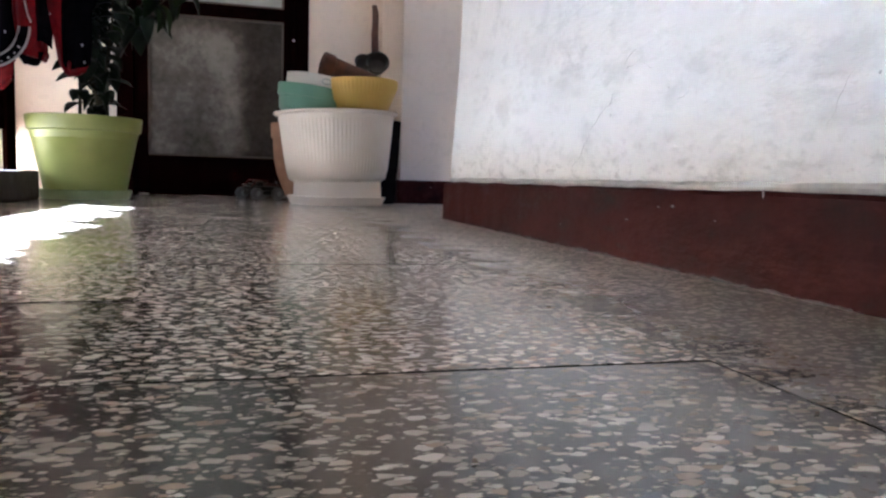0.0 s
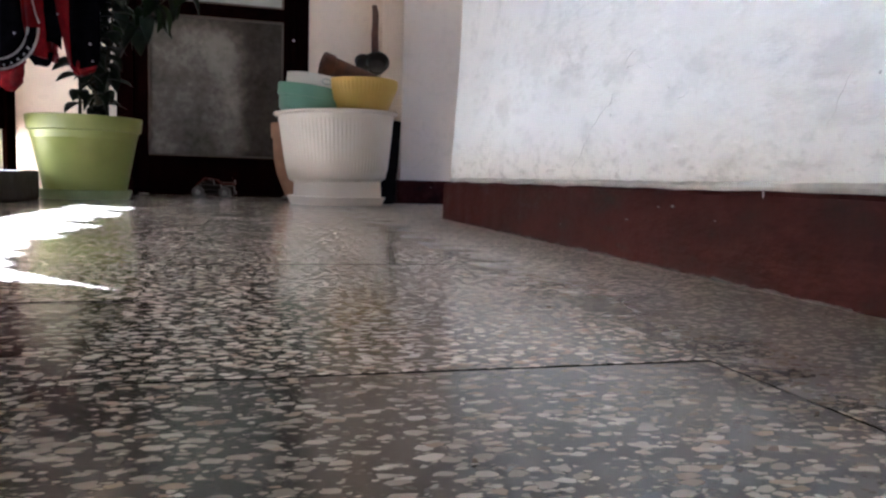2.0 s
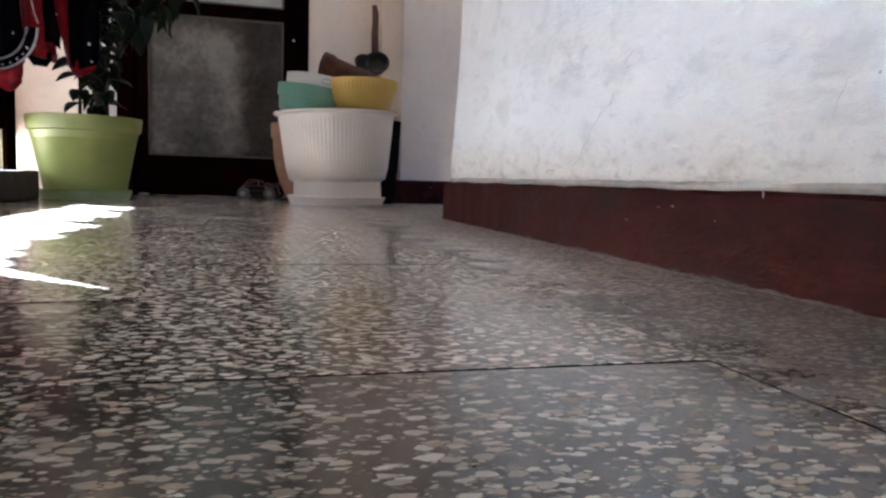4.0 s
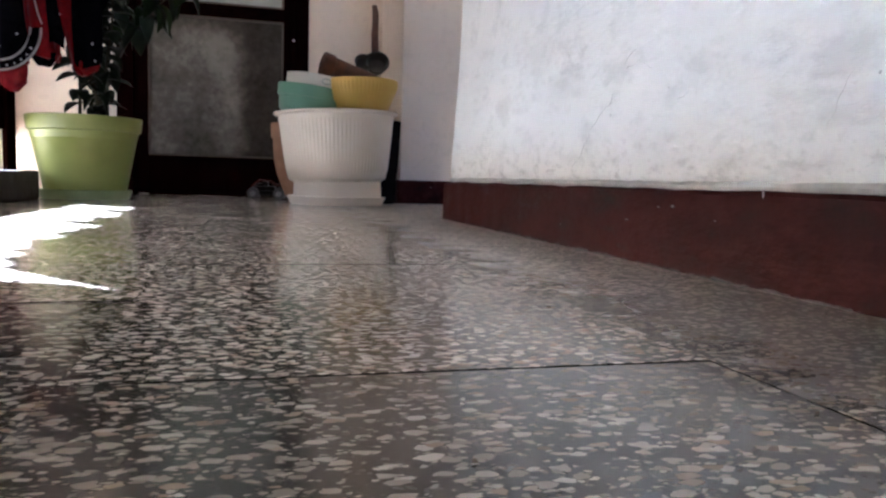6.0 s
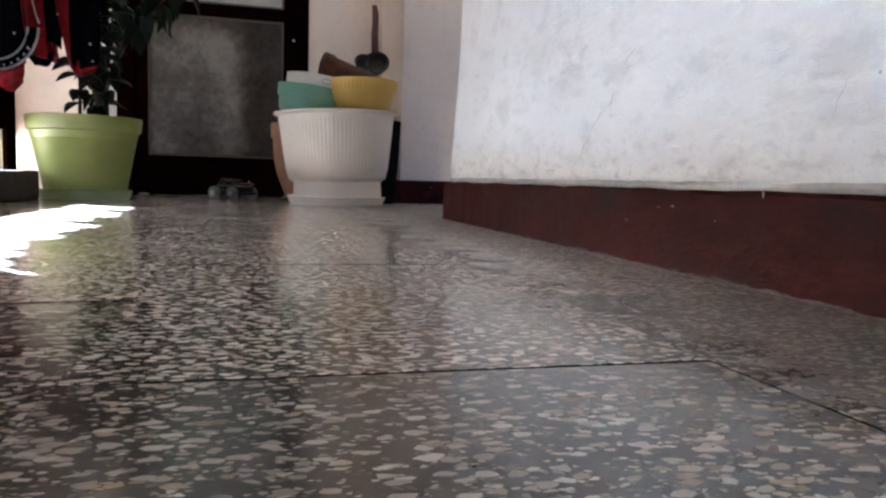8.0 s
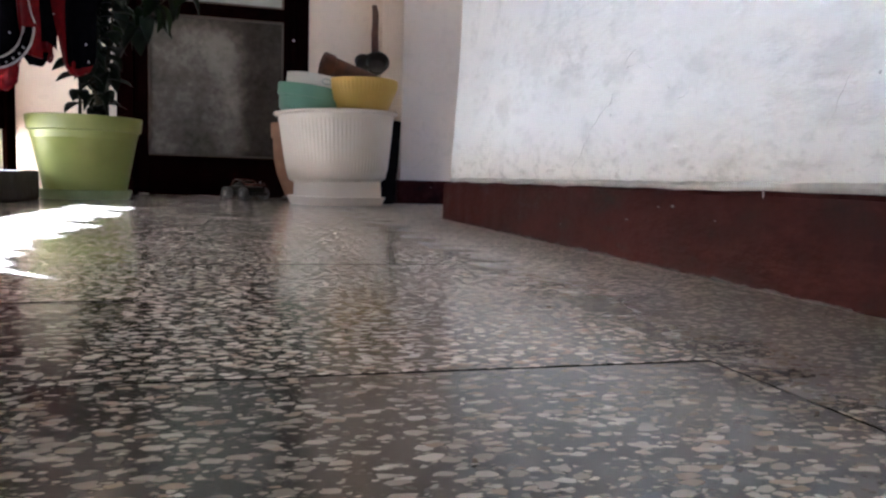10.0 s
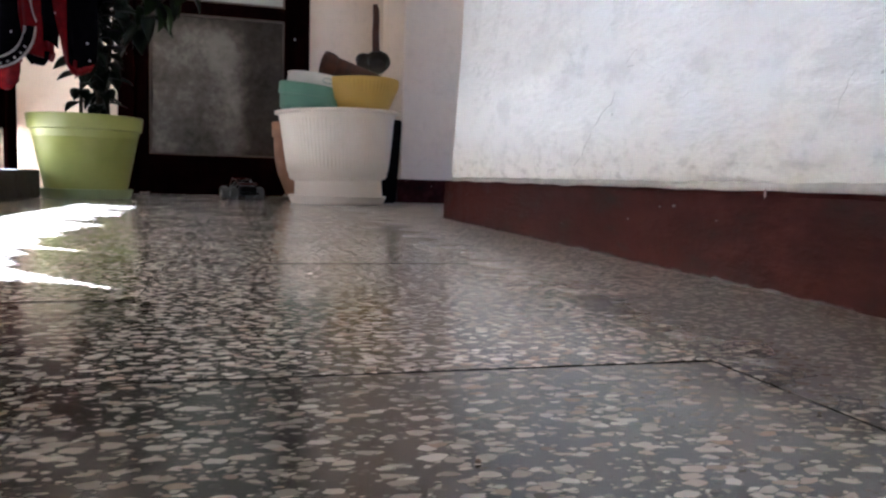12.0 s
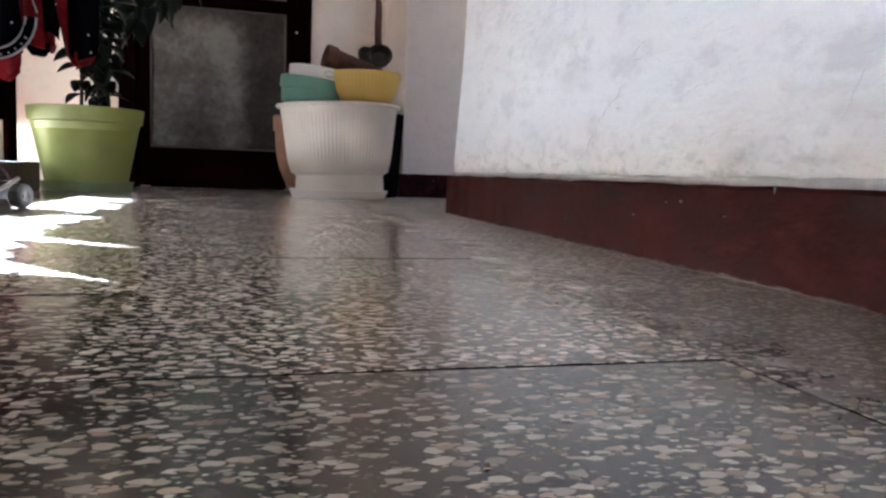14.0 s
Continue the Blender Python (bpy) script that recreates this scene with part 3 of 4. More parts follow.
def build_floor():
    base = tagged(part("floor", box(-0.85, 1.3, -2.35, FAR + 0.19, -0.10, -0.0065), M_MORTAR), "polished grey terrazzo tile floor", "floor", kind="structure")
    g = 0.0008
    meshes = {}
    rnd = random.Random(4)
    for ix in range(-2, 5):
        for iy in range(-8, 9):
            x0 = -0.074 + TW * ix
            y0 = 0.313 + TL * iy + (0.205 if ix % 2 else 0.0)
            if y0 < -2.35 or (x0 > 0.6 and y0 < 0.5):
                continue
            rich = y0 > 0.3
            if rich not in meshes:
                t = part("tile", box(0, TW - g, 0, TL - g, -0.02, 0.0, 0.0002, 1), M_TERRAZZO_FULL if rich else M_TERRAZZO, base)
                meshes[rich] = t.data
            else:
                t = new("tile", meshes[rich])
                t.parent = base
            if ix == 0 and iy < 0:
                y0 -= 0.0032
            if ix == 1 and iy < 0:
                x0 += 0.0024
            dz = rnd.uniform(-0.0004, 0.0004)
            t.matrix_basis = pose(x0 + g / 2, y0 + g / 2, dz, rnd.uniform(-0.04, 0.04), rnd.uniform(-0.05, 0.05), rnd.uniform(-0.1, 0.1))
            if ix == 0 and iy == 0:
                # a slightly wider tile
                t.matrix_basis = t.matrix_basis @ Matrix.Diagonal((1 + 0.0022 / TW, 1, 1, 1))


# ------------------------------------------------------------ pots
def build_white_planter():
    p = thing("planter", "large cream plastic planter with fluted sides standing in its saucer", "planter", pose(0.271, 2.36, 0))
    part("saucer", lathe([(0, 0), (0.142, 0), (0.146, 0.004), (0.149, 0.010), (0.150, 0.014), (0.154, 0.022), (0.1555, 0.026), (0.151, 0.027), (0.146, 0.012), (0, 0.010)], 72), M_CREAM, p, smooth=True)

    def flute(r, z, a):
        if 0.098 < z < 0.262 and r > 0.15:
            return r + 0.0014 * (1 - abs(math.sin(a * 45)) ** 0.6 * 1.6)
        return r
    prof = [(0, 0.014), (0.134, 0.014), (0.139, 0.020), (0.137, 0.066), (0.139, 0.072), (0.150, 0.077), (0.154, 0.083), (0.1560, 0.097), (0.1570, 0.099)]
    for k in range(1, 9):
        prof.append((0.1570 + 0.020 * (k / 8) ** 0.85, 0.099 + 0.157 * k / 8))
    prof += [(0.1785, 0.260), (0.181, 0.274), (0.192, 0.277), (0.1945, 0.281), (0.193, 0.285), (0.187, 0.286), (0.175, 0.281), (0.173, 0.256), (0.148, 0.09), (0.130, 0.06), (0, 0.05)]
    part("pot_body", lathe(prof, 270, flute), M_CREAM, p, smooth=True, at=pose(0.004, 0, 0.002, 0, -1.8, 0))
    part("soil", lathe([(0, 0.268), (0.1, 0.265), (0.170, 0.255), (0.168, 0.235), (0, 0.235)], 40, lambda r, z, a: r), M_SOIL, p, "dry dark soil filling", smooth=True)


def bowl(name, label, category, r0, r1, h, mat, at, band=0.02, seg=64, ribs=0, lip=0.0):
    ob = thing(name, label, category, at)
    w = 0.004

    def wave(r, z, a):
        return r + (0.0012 * math.sin(a * ribs) if ribs and h * 0.55 < z < h * 0.97 and r > r0 else 0)
    prof = [(0, 0), (r0 - 0.006, 0), (r0, 0.006)]
    for k in range(1, 6):
        f = k / 6
        prof.append((r0 + (r1 - r0) * f ** 0.8 * 0.94 - lip * f, 0.006 + (h - band - 0.006) * f))
    prof += [(r0 + (r1 - r0) * 0.95 - lip, h - band), (r1 - 0.001, h - band + 0.001), (r1, h - 0.004), (r1 - 0.001, h - 0.001), (r1 - 0.003, h), (r1 - 0.005, h - 0.002),
             (r0 + (r1 - r0) * 0.9 - w, h - band), (r0 - w, 0.012), (0, 0.010)]
    part("bowl_body", lathe(prof, seg if not ribs else max(seg, ribs * 4), wave), mat, ob, smooth=True)
    return ob


def build_pot_stack():
    bowl("flower_pot", "teal green plastic flower pot with a broad rim", "flower pot", 0.066, 0.0965, 0.058, M_TEAL, pose(0.181, 2.33, 0.262, 0, 2.5, 0), 0.03)
    bowl("flower_pot", "second teal green plastic flower pot stacked askew", "flower pot", 0.088, 0.0985, 0.074, M_TEAL, pose(0.175, 2.335, 0.287, 2, 6.5, 0), 0.036, lip=0.006)
    bowl("bowl", "yellow plastic bowl with a finely ribbed rim", "bowl", 0.084, 0.118, 0.1, M_YELLOW, pose(0.334, 2.315, 0.286, 0, -1.5, 0), 0.026, ribs=60)
    b = thing("dish", "shallow white enamel dish leaning on the teal pots", "dish", pose(0.207, 2.345, 0.353, 0, 8.0, 0))
    part("dish_body", lathe([(0, 0), (0.096, 0), (0.100, 0.004), (0.1005, 0.032), (0.102, 0.036), (0.098, 0.037), (0.092, 0.01), (0, 0.008)], 56), M_WHITE, b, smooth=True)
    wreath = []
    for k in range(13):
        a = 2 * math.pi * k / 12
        w = radians(-82) + 0.15 * math.cos(a)
        wreath.append((0.1012 * math.cos(w), 0.1012 * math.sin(w), 0.018 + 0.008 * math.sin(a)))
    part("print", tube(wreath, 0.0016, 6), M_PRINT, b, "faded blue printed wreath", smooth=True)
    s = thing("clay_pot", "dark brown clay flower pot lying on its side across the bowl", "clay pot", pose(0.217, 2.335, 0.434, 0, 104, 10))
    part("clay_body", lathe([(0.0, 0.19), (0.020, 0.19), (0.0235, 0.187), (0.0255, 0.16), (0.0325, 0.046), (0.033, 0.036), (0.0365, 0.034), (0.0385, 0.028), (0.039, 0.004), (0.037, 0.0), (0.033, 0.001), (0.030, 0.04), (0.021, 0.17), (0.0, 0.175)], 44,
                           lambda r, z, a: r + 0.0012 * noise.noise((math.cos(a) * 2, math.sin(a) * 2, z * 30))), M_RUSTCLAY, s, smooth=True)
    q = thing("clay_shard", "broken dark clay shard under the fallen clay pot", "shard", pose(0.290, 2.37, 0.382, 8, 8, 12))
    part("shard_body", box(-0.055, 0.055, -0.022, 0.022, 0.0, 0.020, 0.006), M_RUSTCLAY, q, smooth=True)
    p = thing("frying_pan", "small blackened iron pan with a rusty upright handle", "pan", pose(0.402, 2.43, 0.447, 66, 0, -6))
    part("pan_bowl", lathe([(0, 0), (0.025, 0), (0.030, 0.004), (0.037, 0.032), (0.040, 0.033), (0.0395, 0.036), (0.035, 0.035), (0.027, 0.008), (0, 0.005)], 44), M_IRON, p, smooth=True)
    part("handle", tube([(-0.004, 0.036, 0.022), (-0.006, 0.060, 0.032), (-0.007, 0.10, 0.042), (-0.005, 0.15, 0.052), (-0.006, 0.178, 0.058), (-0.009, 0.196, 0.061)], [0.0125, 0.0120, 0.0115, 0.0105, 0.0105, 0.0080], 12, flat=0.55), M_RUST, p, "rusty brown handle", smooth=True)
    part("handle_rivet", lathe([(0, 0), (0.004, 0), (0.003, 0.003), (0, 0.004)], 12), M_IRON, p, smooth=True, at=pose(-0.005, 0.048, 0.035))
    k = thing("ladle_bowl", "round black iron bowl leaning on the wall behind the pan", "bowl", pose(0.364, 2.462, 0.447, 60, 0, 14))
    part("bowl_body", lathe([(0, 0), (0.018, 0.001), (0.030, 0.009), (0.037, 0.024), (0.039, 0.026), (0.036, 0.027), (0.028, 0.013), (0, 0.005)], 40), M_IRON, k, smooth=True)
    c = thing("clay_pot", "tall terracotta pot with a thick rim beside the planter", "clay pot", pose(0.150, 2.615, 0, 0, 0, 0))
    prof = [(0, 0), (0.016, 0), (0.018, 0.010), (0.036, 0.040), (0.056, 0.09), (0.067, 0.14), (0.071, 0.19), (0.071, 0.213), (0.077, 0.216), (0.079, 0.262), (0.075, 0.266), (0.069, 0.264), (0.066, 0.2), (0.03, 0.02), (0, 0.016)]
    part("clay_body", lathe(prof, 56), M_CLAY, c, smooth=True)
    k = bowl("flower_pot", "black plastic flower pot standing behind the planter", "flower pot", 0.052, 0.068, 0.285, M_DARKPOT, pose(0.443, 2.548, 0), 0.03)


def leaf_mesh(length, width, droop, curl=0.25):
    """A leaf along +X with a folded midrib, pointed tip and thickness."""
    n = 7
    bm = bmesh.new()
    rows = []
    for i in range(n + 1):
        f = i / n
        w = width * 0.5 * max(0.04, math.sin(math.pi * min(1.0, f * 0.97 + 0.03)) ** 0.75) * (1 - 0.25 * f)
        x, z = length * f * (1 - 0.15 * droop * f), -droop * length * f * f * 0.6
        rows.append([bm.verts.new((x, -w, z + curl * w)), bm.verts.new((x, 0, z)), bm.verts.new((x, w, z + curl * w))])
    for a, b in zip(rows, rows[1:]):
        bm.faces.new((a[0], b[0], b[1], a[1]))
        bm.faces.new((a[1], b[1], b[2], a[2]))
    bmesh.ops.recalc_face_normals(bm, faces=bm.faces)
    bmesh.ops.solidify(bm, geom=bm.faces[:], thickness=0.0008)
    me = bpy.data.meshes.new("leaf")
    bm.to_mesh(me)
    bm.free()
    for p in me.polygons:
        p.use_smooth = True
    return me


def build_green_planter():
    p = thing("planter", "lime green plastic planter with a paler saucer", "planter", pose(-0.474, 2.42, 0))
    part("saucer", lathe([(0, 0), (0.118, 0), (0.122, 0.004), (0.128, 0.024), (0.129, 0.027), (0.125, 0.028), (0.116, 0.012), (0, 0.01)], 64), M_LIME_PALE, p, "pale green saucer", smooth=True)
    prof = [(0, 0.012), (0.108, 0.012), (0.112, 0.018), (0.147, 0.196), (0.150, 0.199), (0.155, 0.201), (0.159, 0.236), (0.160, 0.240), (0.157, 0.242), (0.153, 0.240), (0.150, 0.205), (0.108, 0.03), (0, 0.025)]
    part("pot_body", lathe(prof, 72), M_LIME, p, smooth=True)
    part("soil", lathe([(0, 0.222), (0.07, 0.22), (0.149, 0.212), (0.146, 0.19), (0, 0.19)], 36), M_SOIL, p, smooth=True)


def build_plant():
    rnd = random.Random(11)
    pl = thing("potted_plant", "leafy plant with drooping dark oval leaves on upright stems", "plant", pose(-0.455, 2.42, 0.215))
    meshes = []
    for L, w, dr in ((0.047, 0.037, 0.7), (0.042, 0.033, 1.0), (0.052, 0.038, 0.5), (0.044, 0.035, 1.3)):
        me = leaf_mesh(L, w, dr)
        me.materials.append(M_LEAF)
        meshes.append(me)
    for sx, sy, lean, h in ((-0.028, 0.0, -0.03, 0.60), (0.036, 0.01, 0.03, 0.56), (0.01, 0.035, 0.01, 0.66), (0.02, -0.02, -0.045, 0.58)):
        pts = [(sx + lean * (k / 8) + 0.006 * math.sin(k * 1.3 + sx * 50), sy + 0.004 * math.cos(k), h * k / 8) for k in range(9)]
        stem = part("stem", tube(pts, [0.0055 - 0.0004 * k for k in range(9)], 7), M_STEM, pl, smooth=True)
        z, turn = 0.03, rnd.uniform(0, 6)
        while z < h:
            f = z / h * 8
            k = min(7, int(f))
            base = Vector(pts[k]).lerp(Vector(pts[k + 1]), f - k)
            for side in (0, math.pi):
                lf = new("leaf", rnd.choice(meshes))
                lf.parent = pl
                sc = rnd.uniform(1.05, 1.5) if z < 0.12 else rnd.uniform(1.2, 1.75)
                lf.matrix_basis = Matrix.Translation(base) @ Euler((rnd.uniform(-0.4, 0.4), rnd.uniform(-0.15, 0.5), turn + side + rnd.uniform(-0.4, 0.4))).to_matrix().to_4x4() @ Matrix.Scale(sc, 4)
            turn += 1.35 + rnd.uniform(-0.3, 0.3)
            z += rnd.uniform(0.030, 0.042) if z < 0.12 else rnd.uniform(0.019, 0.027)
    # the broad-leaved branches that lean towards the door
    br = thing("trailing_plant", "broad green leaves on arching branches behind the potted plant", "plant", pose(-0.43, 2.58, 0.215))
    big = []
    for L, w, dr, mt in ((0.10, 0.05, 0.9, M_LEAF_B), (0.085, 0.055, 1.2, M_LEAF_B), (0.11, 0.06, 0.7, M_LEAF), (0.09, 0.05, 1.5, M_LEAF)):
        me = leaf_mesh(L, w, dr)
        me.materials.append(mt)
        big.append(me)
    pot = thing("flower_pot", "black plastic flower pot behind the lime green planter", "flower pot", pose(-0.50, 2.74, 0))
    part("pot_body", lathe([(0, 0), (0.07, 0), (0.09, 0.17), (0.093, 0.2), (0.088, 0.2), (0.07, 0.02), (0, 0.02)], 32), M_DARKPOT, pot, smooth=True)
    part("soil", lathe([(0, 0.188), (0.05, 0.186), (0.086, 0.182), (0.08, 0.16), (0, 0.16)], 28), M_SOIL, pot, smooth=True)
    for n, (ex, ey, ez, bow) in enumerate(((0.22, 0.0, 0.47, 0.07), (0.18, 0.03, 0.54, 0.05), (0.10, 0.0, 0.56, 0.03), (-0.05, 0.03, 0.54, 0.03))):
        pts = []
        for k in range(11):
            f = k / 10
            pts.append((-0.07 + (ex + 0.07) * f ** 1.4, 0.16 * (1 - f) + ey * f, -0.03 + (ez + 0.03) * f + bow * math.sin(math.pi * f)))
        part("branch", tube(pts, [0.005 - 0.0003 * k for k in range(11)], 7), M_STEM, br, smooth=True)
        for k in range(6, 11):
            for side in (-1, 1):
                lf = new("leaf", rnd.choice(big))
                lf.parent = br
                d = Vector(pts[min(k + 1, 10)]) - Vector(pts[k - 1])
                lf.matrix_basis = Matrix.Translation(pts[k]) @ Euler((rnd.uniform(-0.5, 0.5), rnd.uniform(0.0, 0.9), math.atan2(d.y, d.x) + side * rnd.uniform(0.4, 1.3))).to_matrix().to_4x4() @ Matrix.Scale(rnd.uniform(0.75, 1.15), 4)


# ------------------------------------------------------------ hanging cloth
def puff(cx, cy, cz, a, b, c, tilt=0.0, ph=0.0, square=2.6, wrinkle=0.05):
    """A stuffed fabric panel: half sizes a (across), b (deep), c (high), with soft wrinkles."""
    bm = bmesh.new()
    bmesh.ops.create_uvsphere(bm, u_segments=28, v_segments=18, radius=1.0)
    e = 2.0 / square
    for v in bm.verts:
        q = Vector([math.copysign(abs(k) ** e, k) for k in v.co])
        w = 1 + wrinkle * noise.noise((q.x * 2.2 + ph, q.y * 2.2, q.z * 1.5 + ph * 3)) + wrinkle * 0.5 * noise.noise((q.x * 6 + ph, q.y * 6, q.z * 3))
        x, y, z = q.x * a * w, q.y * b * w, q.z * c * w
        t = radians(tilt)
        v.co = Vector((cx + x * math.cos(t) - z * math.sin(t), cy + y, cz + x * math.sin(t) + z * math.cos(t)))
    return bm


def at_px(x, y):
    return -0.106 + x * 0.00129, -0.811 - y * 0.00131


def build_garment():
    """Red and black padded bag on a strap above the planter; its origin is on the line above."""
    g = thing("hanging_bag", "red and black padded bag with off-white printed trim, hanging", "bag", pose(-0.50, 2.10, 1.30))

    def pad(name, mat, u, v, a, b, c, y, tilt=0.0, ph=0.0, square=2.6):
        x, z = at_px(u, v)
        part(name, puff(x, y, z, a, b, c, tilt, ph, square), mat, g, smooth=True)
    def flap(name, mat, top, bottom, y, thick, n, ph, jag):
        def drape(u, v):
            px = (top[0] + (top[1] - top[0]) * u) * (1 - v) + (bottom[0] + (bottom[1] - bottom[0]) * u) * v
            py = top[2] + (bottom[2] + (bottom[3] - bottom[2]) * u + jag * math.sin(math.pi * u) - top[2]) * v
            x, z = at_px(px, py)
            return (x, y + 0.012 * math.sin(n * math.pi * u + ph) * (0.3 + 0.7 * v) + 0.006 * math.sin(6 * v + 3 * u + ph), z)
        part(name, sheet(22, 26, drape, thick), mat, g, smooth=True)
    pad("back_panel", M_BLACK, 60, -120, 0.16, 0.05, 0.19, 0.03, 0, 0.3, 4.0)
    pad("black_panel", M_BLACK, 4, 42, 0.058, 0.04, 0.082, -0.01, 8, 1.0)
    flap("red_panel", M_RED, (34, 76, -60), (46, 82, 78, 98), -0.03, 0.006, 2.3, 0.4, 6)
    flap("black_panel", M_BLACK, (66, 112, -60), (74, 106, 70, 78), -0.02, 0.006, 2.0, 1.4, -8)
    flap("red_panel", M_RED, (92, 134, -60), (118, 142, 100, 128), -0.035, 0.006, 1.6, 2.0, 4)
    flap("dark_panel", M_BLACK, (124, 186, -60), (130, 178, 112, 100), -0.045, 0.006, 2.6, 0.2, 8)
    flap("red_hem", M_RED, (116, 172, 92), (134, 168, 124, 116), -0.03, 0.005, 2.2, 1.0, 8)
    flap("red_lobe", M_RED, (-20, 40, 100), (-14, 32, 148, 140), 0.0, 0.008, 1.8, 0.6, 16)
    flap("black_hem", M_BLACK, (40, 92, 86), (52, 80, 104, 110), -0.01, 0.004, 2.4, 0.9, 4)
    flap("red_tab", M_RED, (76, 100, 50), (82, 98, 96, 92), -0.005, 0.005, 1.5, 0.4, 8)
    # small pale spots; the last two stand in for bright gaps between leaves
    for u, v, r in ((34, 58, 0.0026), (2, 82, 0.003), (110, 18, 0.002), (166, 70, 0.003), (170, 102, 0.0026)):
        x, z = at_px(u, v)
        part("stud", puff(x, -0.062, z, r, 0.002, r * 1.2, 20, u, 2.0), M_TRIM, g, "small pale spot beside the bag's panels", smooth=True)
    # the printed band that curves under the black panel
    arc = []
    for k in range(15):
        a = radians(-104 + 104 * k / 14)
        arc.append((-0.106 - 0.004 + 0.085 * math.cos(a), -0.052 + 0.012 * (k / 14), -0.868 + 0.094 * math.sin(a)))
    band = part("printed_band", tube(arc, 0.014, 12, flat=0.5), M_BLACK, g, smooth=True)
    for off in (0.013, -0.011):
        pts = [(x * 1.0 + off * math.cos(radians(-104 + 104 * k / 14)), y - 0.006, z + off * math.sin(radians(-104 + 104 * k / 14))) for k, (x, y, z) in enumerate(arc)]
        part("trim_line", tube(pts, 0.0030, 8), M_TRIM, band, smooth=True)
    for k in (3, 6, 9):
        x, y, z = arc[k]
        a = -104 + 104 * k / 14
        for du in (-0.009, 0.009):
            t = radians(a + 90)
            part("trim_bar", tube([(x + du * math.cos(t) + 0.006 * math.cos(radians(a)), y - 0.008, z + du * math.sin(t) + 0.006 * math.sin(radians(a))),
                                   (x + du * math.cos(t) - 0.006 * math.cos(radians(a)), y - 0.008, z + du * math.sin(t) - 0.006 * math.sin(radians(a)))], 0.0028, 8), M_TRIM, band)
    pts = [at_px(*q) for q in ((62, -20), (66, 0), (70, 20), (76, 36))]
    part("trim_line", tube([(x, -0.052, z) for x, z in pts], 0.002, 6), M_TRIM, g, smooth=True)
    part("strap", box(-0.06, -0.03, 0.015, 0.020, -0.60, 0.0, 0.002), M_BLACK, g)


def build_line():
    ln = thing("clothes_line", "thin cord strung along the open side", "clothes line")
    part("cord", tube([(-0.60, 0.5, 1.32), (-0.58, 1.3, 1.305), (-0.50, 2.1, 1.30), (-0.5, 3.05, 1.33)], 0.003, 6), M_TRIM, ln)


PANELS = []


def build_sheets():
    """Unseen cloths added over the kerb to shape the sun patch: the sun comes in under their hems and between their
    rounded corners.
    """
    for y0, y1, hem, corner in ((0.50, 1.024, 0.180, 0.046), (1.016, 1.270, 0.180, 0.078), (1.260, 1.64, 0.172, 0.092), (1.58, 2.03, 0.164, 0.02)):
        mid, w = (y0 + y1) / 2, y1 - y0
        c = thing("hanging_cloth", "unseen brown cloth added over the kerb to shape the sun patch", "cloth", pose(-0.62, mid, 1.32), "cloths on the line")

        def shape(u, v, w=w, hem=hem, corner=corner, y0=y0):
            a = u - 0.5
            d = max(0.0, abs(a) * w - (w / 2 - 0.060)) / 0.060
            low = hem + corner * d ** 1.4 + 0.006 * math.sin(u * 9 + y0 * 5) + 0.004 * math.sin(u * 23 + y0)
            low -= 0.085 * min(1.0, max(0.0, (0.945 - y0 - u * w) / 0.03))
            low -= 0.04 * math.exp(-((y0 + u * w - 1.62) / 0.025) ** 2) + 0.03 * math.exp(-((y0 + u * w - 2.03) / 0.05) ** 2)
            return (0.004 * math.sin(u * 14) * v, a * w, (low - 1.32) * v)
        part("cloth", sheet(72, 10, shape, 0.002), M_SHEET, c, smooth=True)
    # unseen narrow cloths, added to lengthen and shorten the streaks of sun
    for y0, hem, w in ((1.02, 0.170, 0.17), (1.265, 0.168, 0.18)):
        c = thing("hanging_cloth", "unseen narrow cloth added to swing and vary the sun streaks", "cloth", pose(-0.634, y0, 1.32), "cloths on the line")

        def strip(u, v, w=w, hem=hem):
            return (0.003 * math.sin(u * 9) * v, (u - 0.5) * w, (hem + 0.03 * abs(u - 0.5) - 1.32) * v)
        part("cloth", sheet(20, 8, strip, 0.002), M_SHEET, c, smooth=True)
        PANELS.append(c)


# ------------------------------------------------------------ toy car
SMALL = 0.91
AXLE, TRACK, TYRE = 0.049, 0.049, 0.0235      # half wheelbase, half track and wheel radius of the toy car


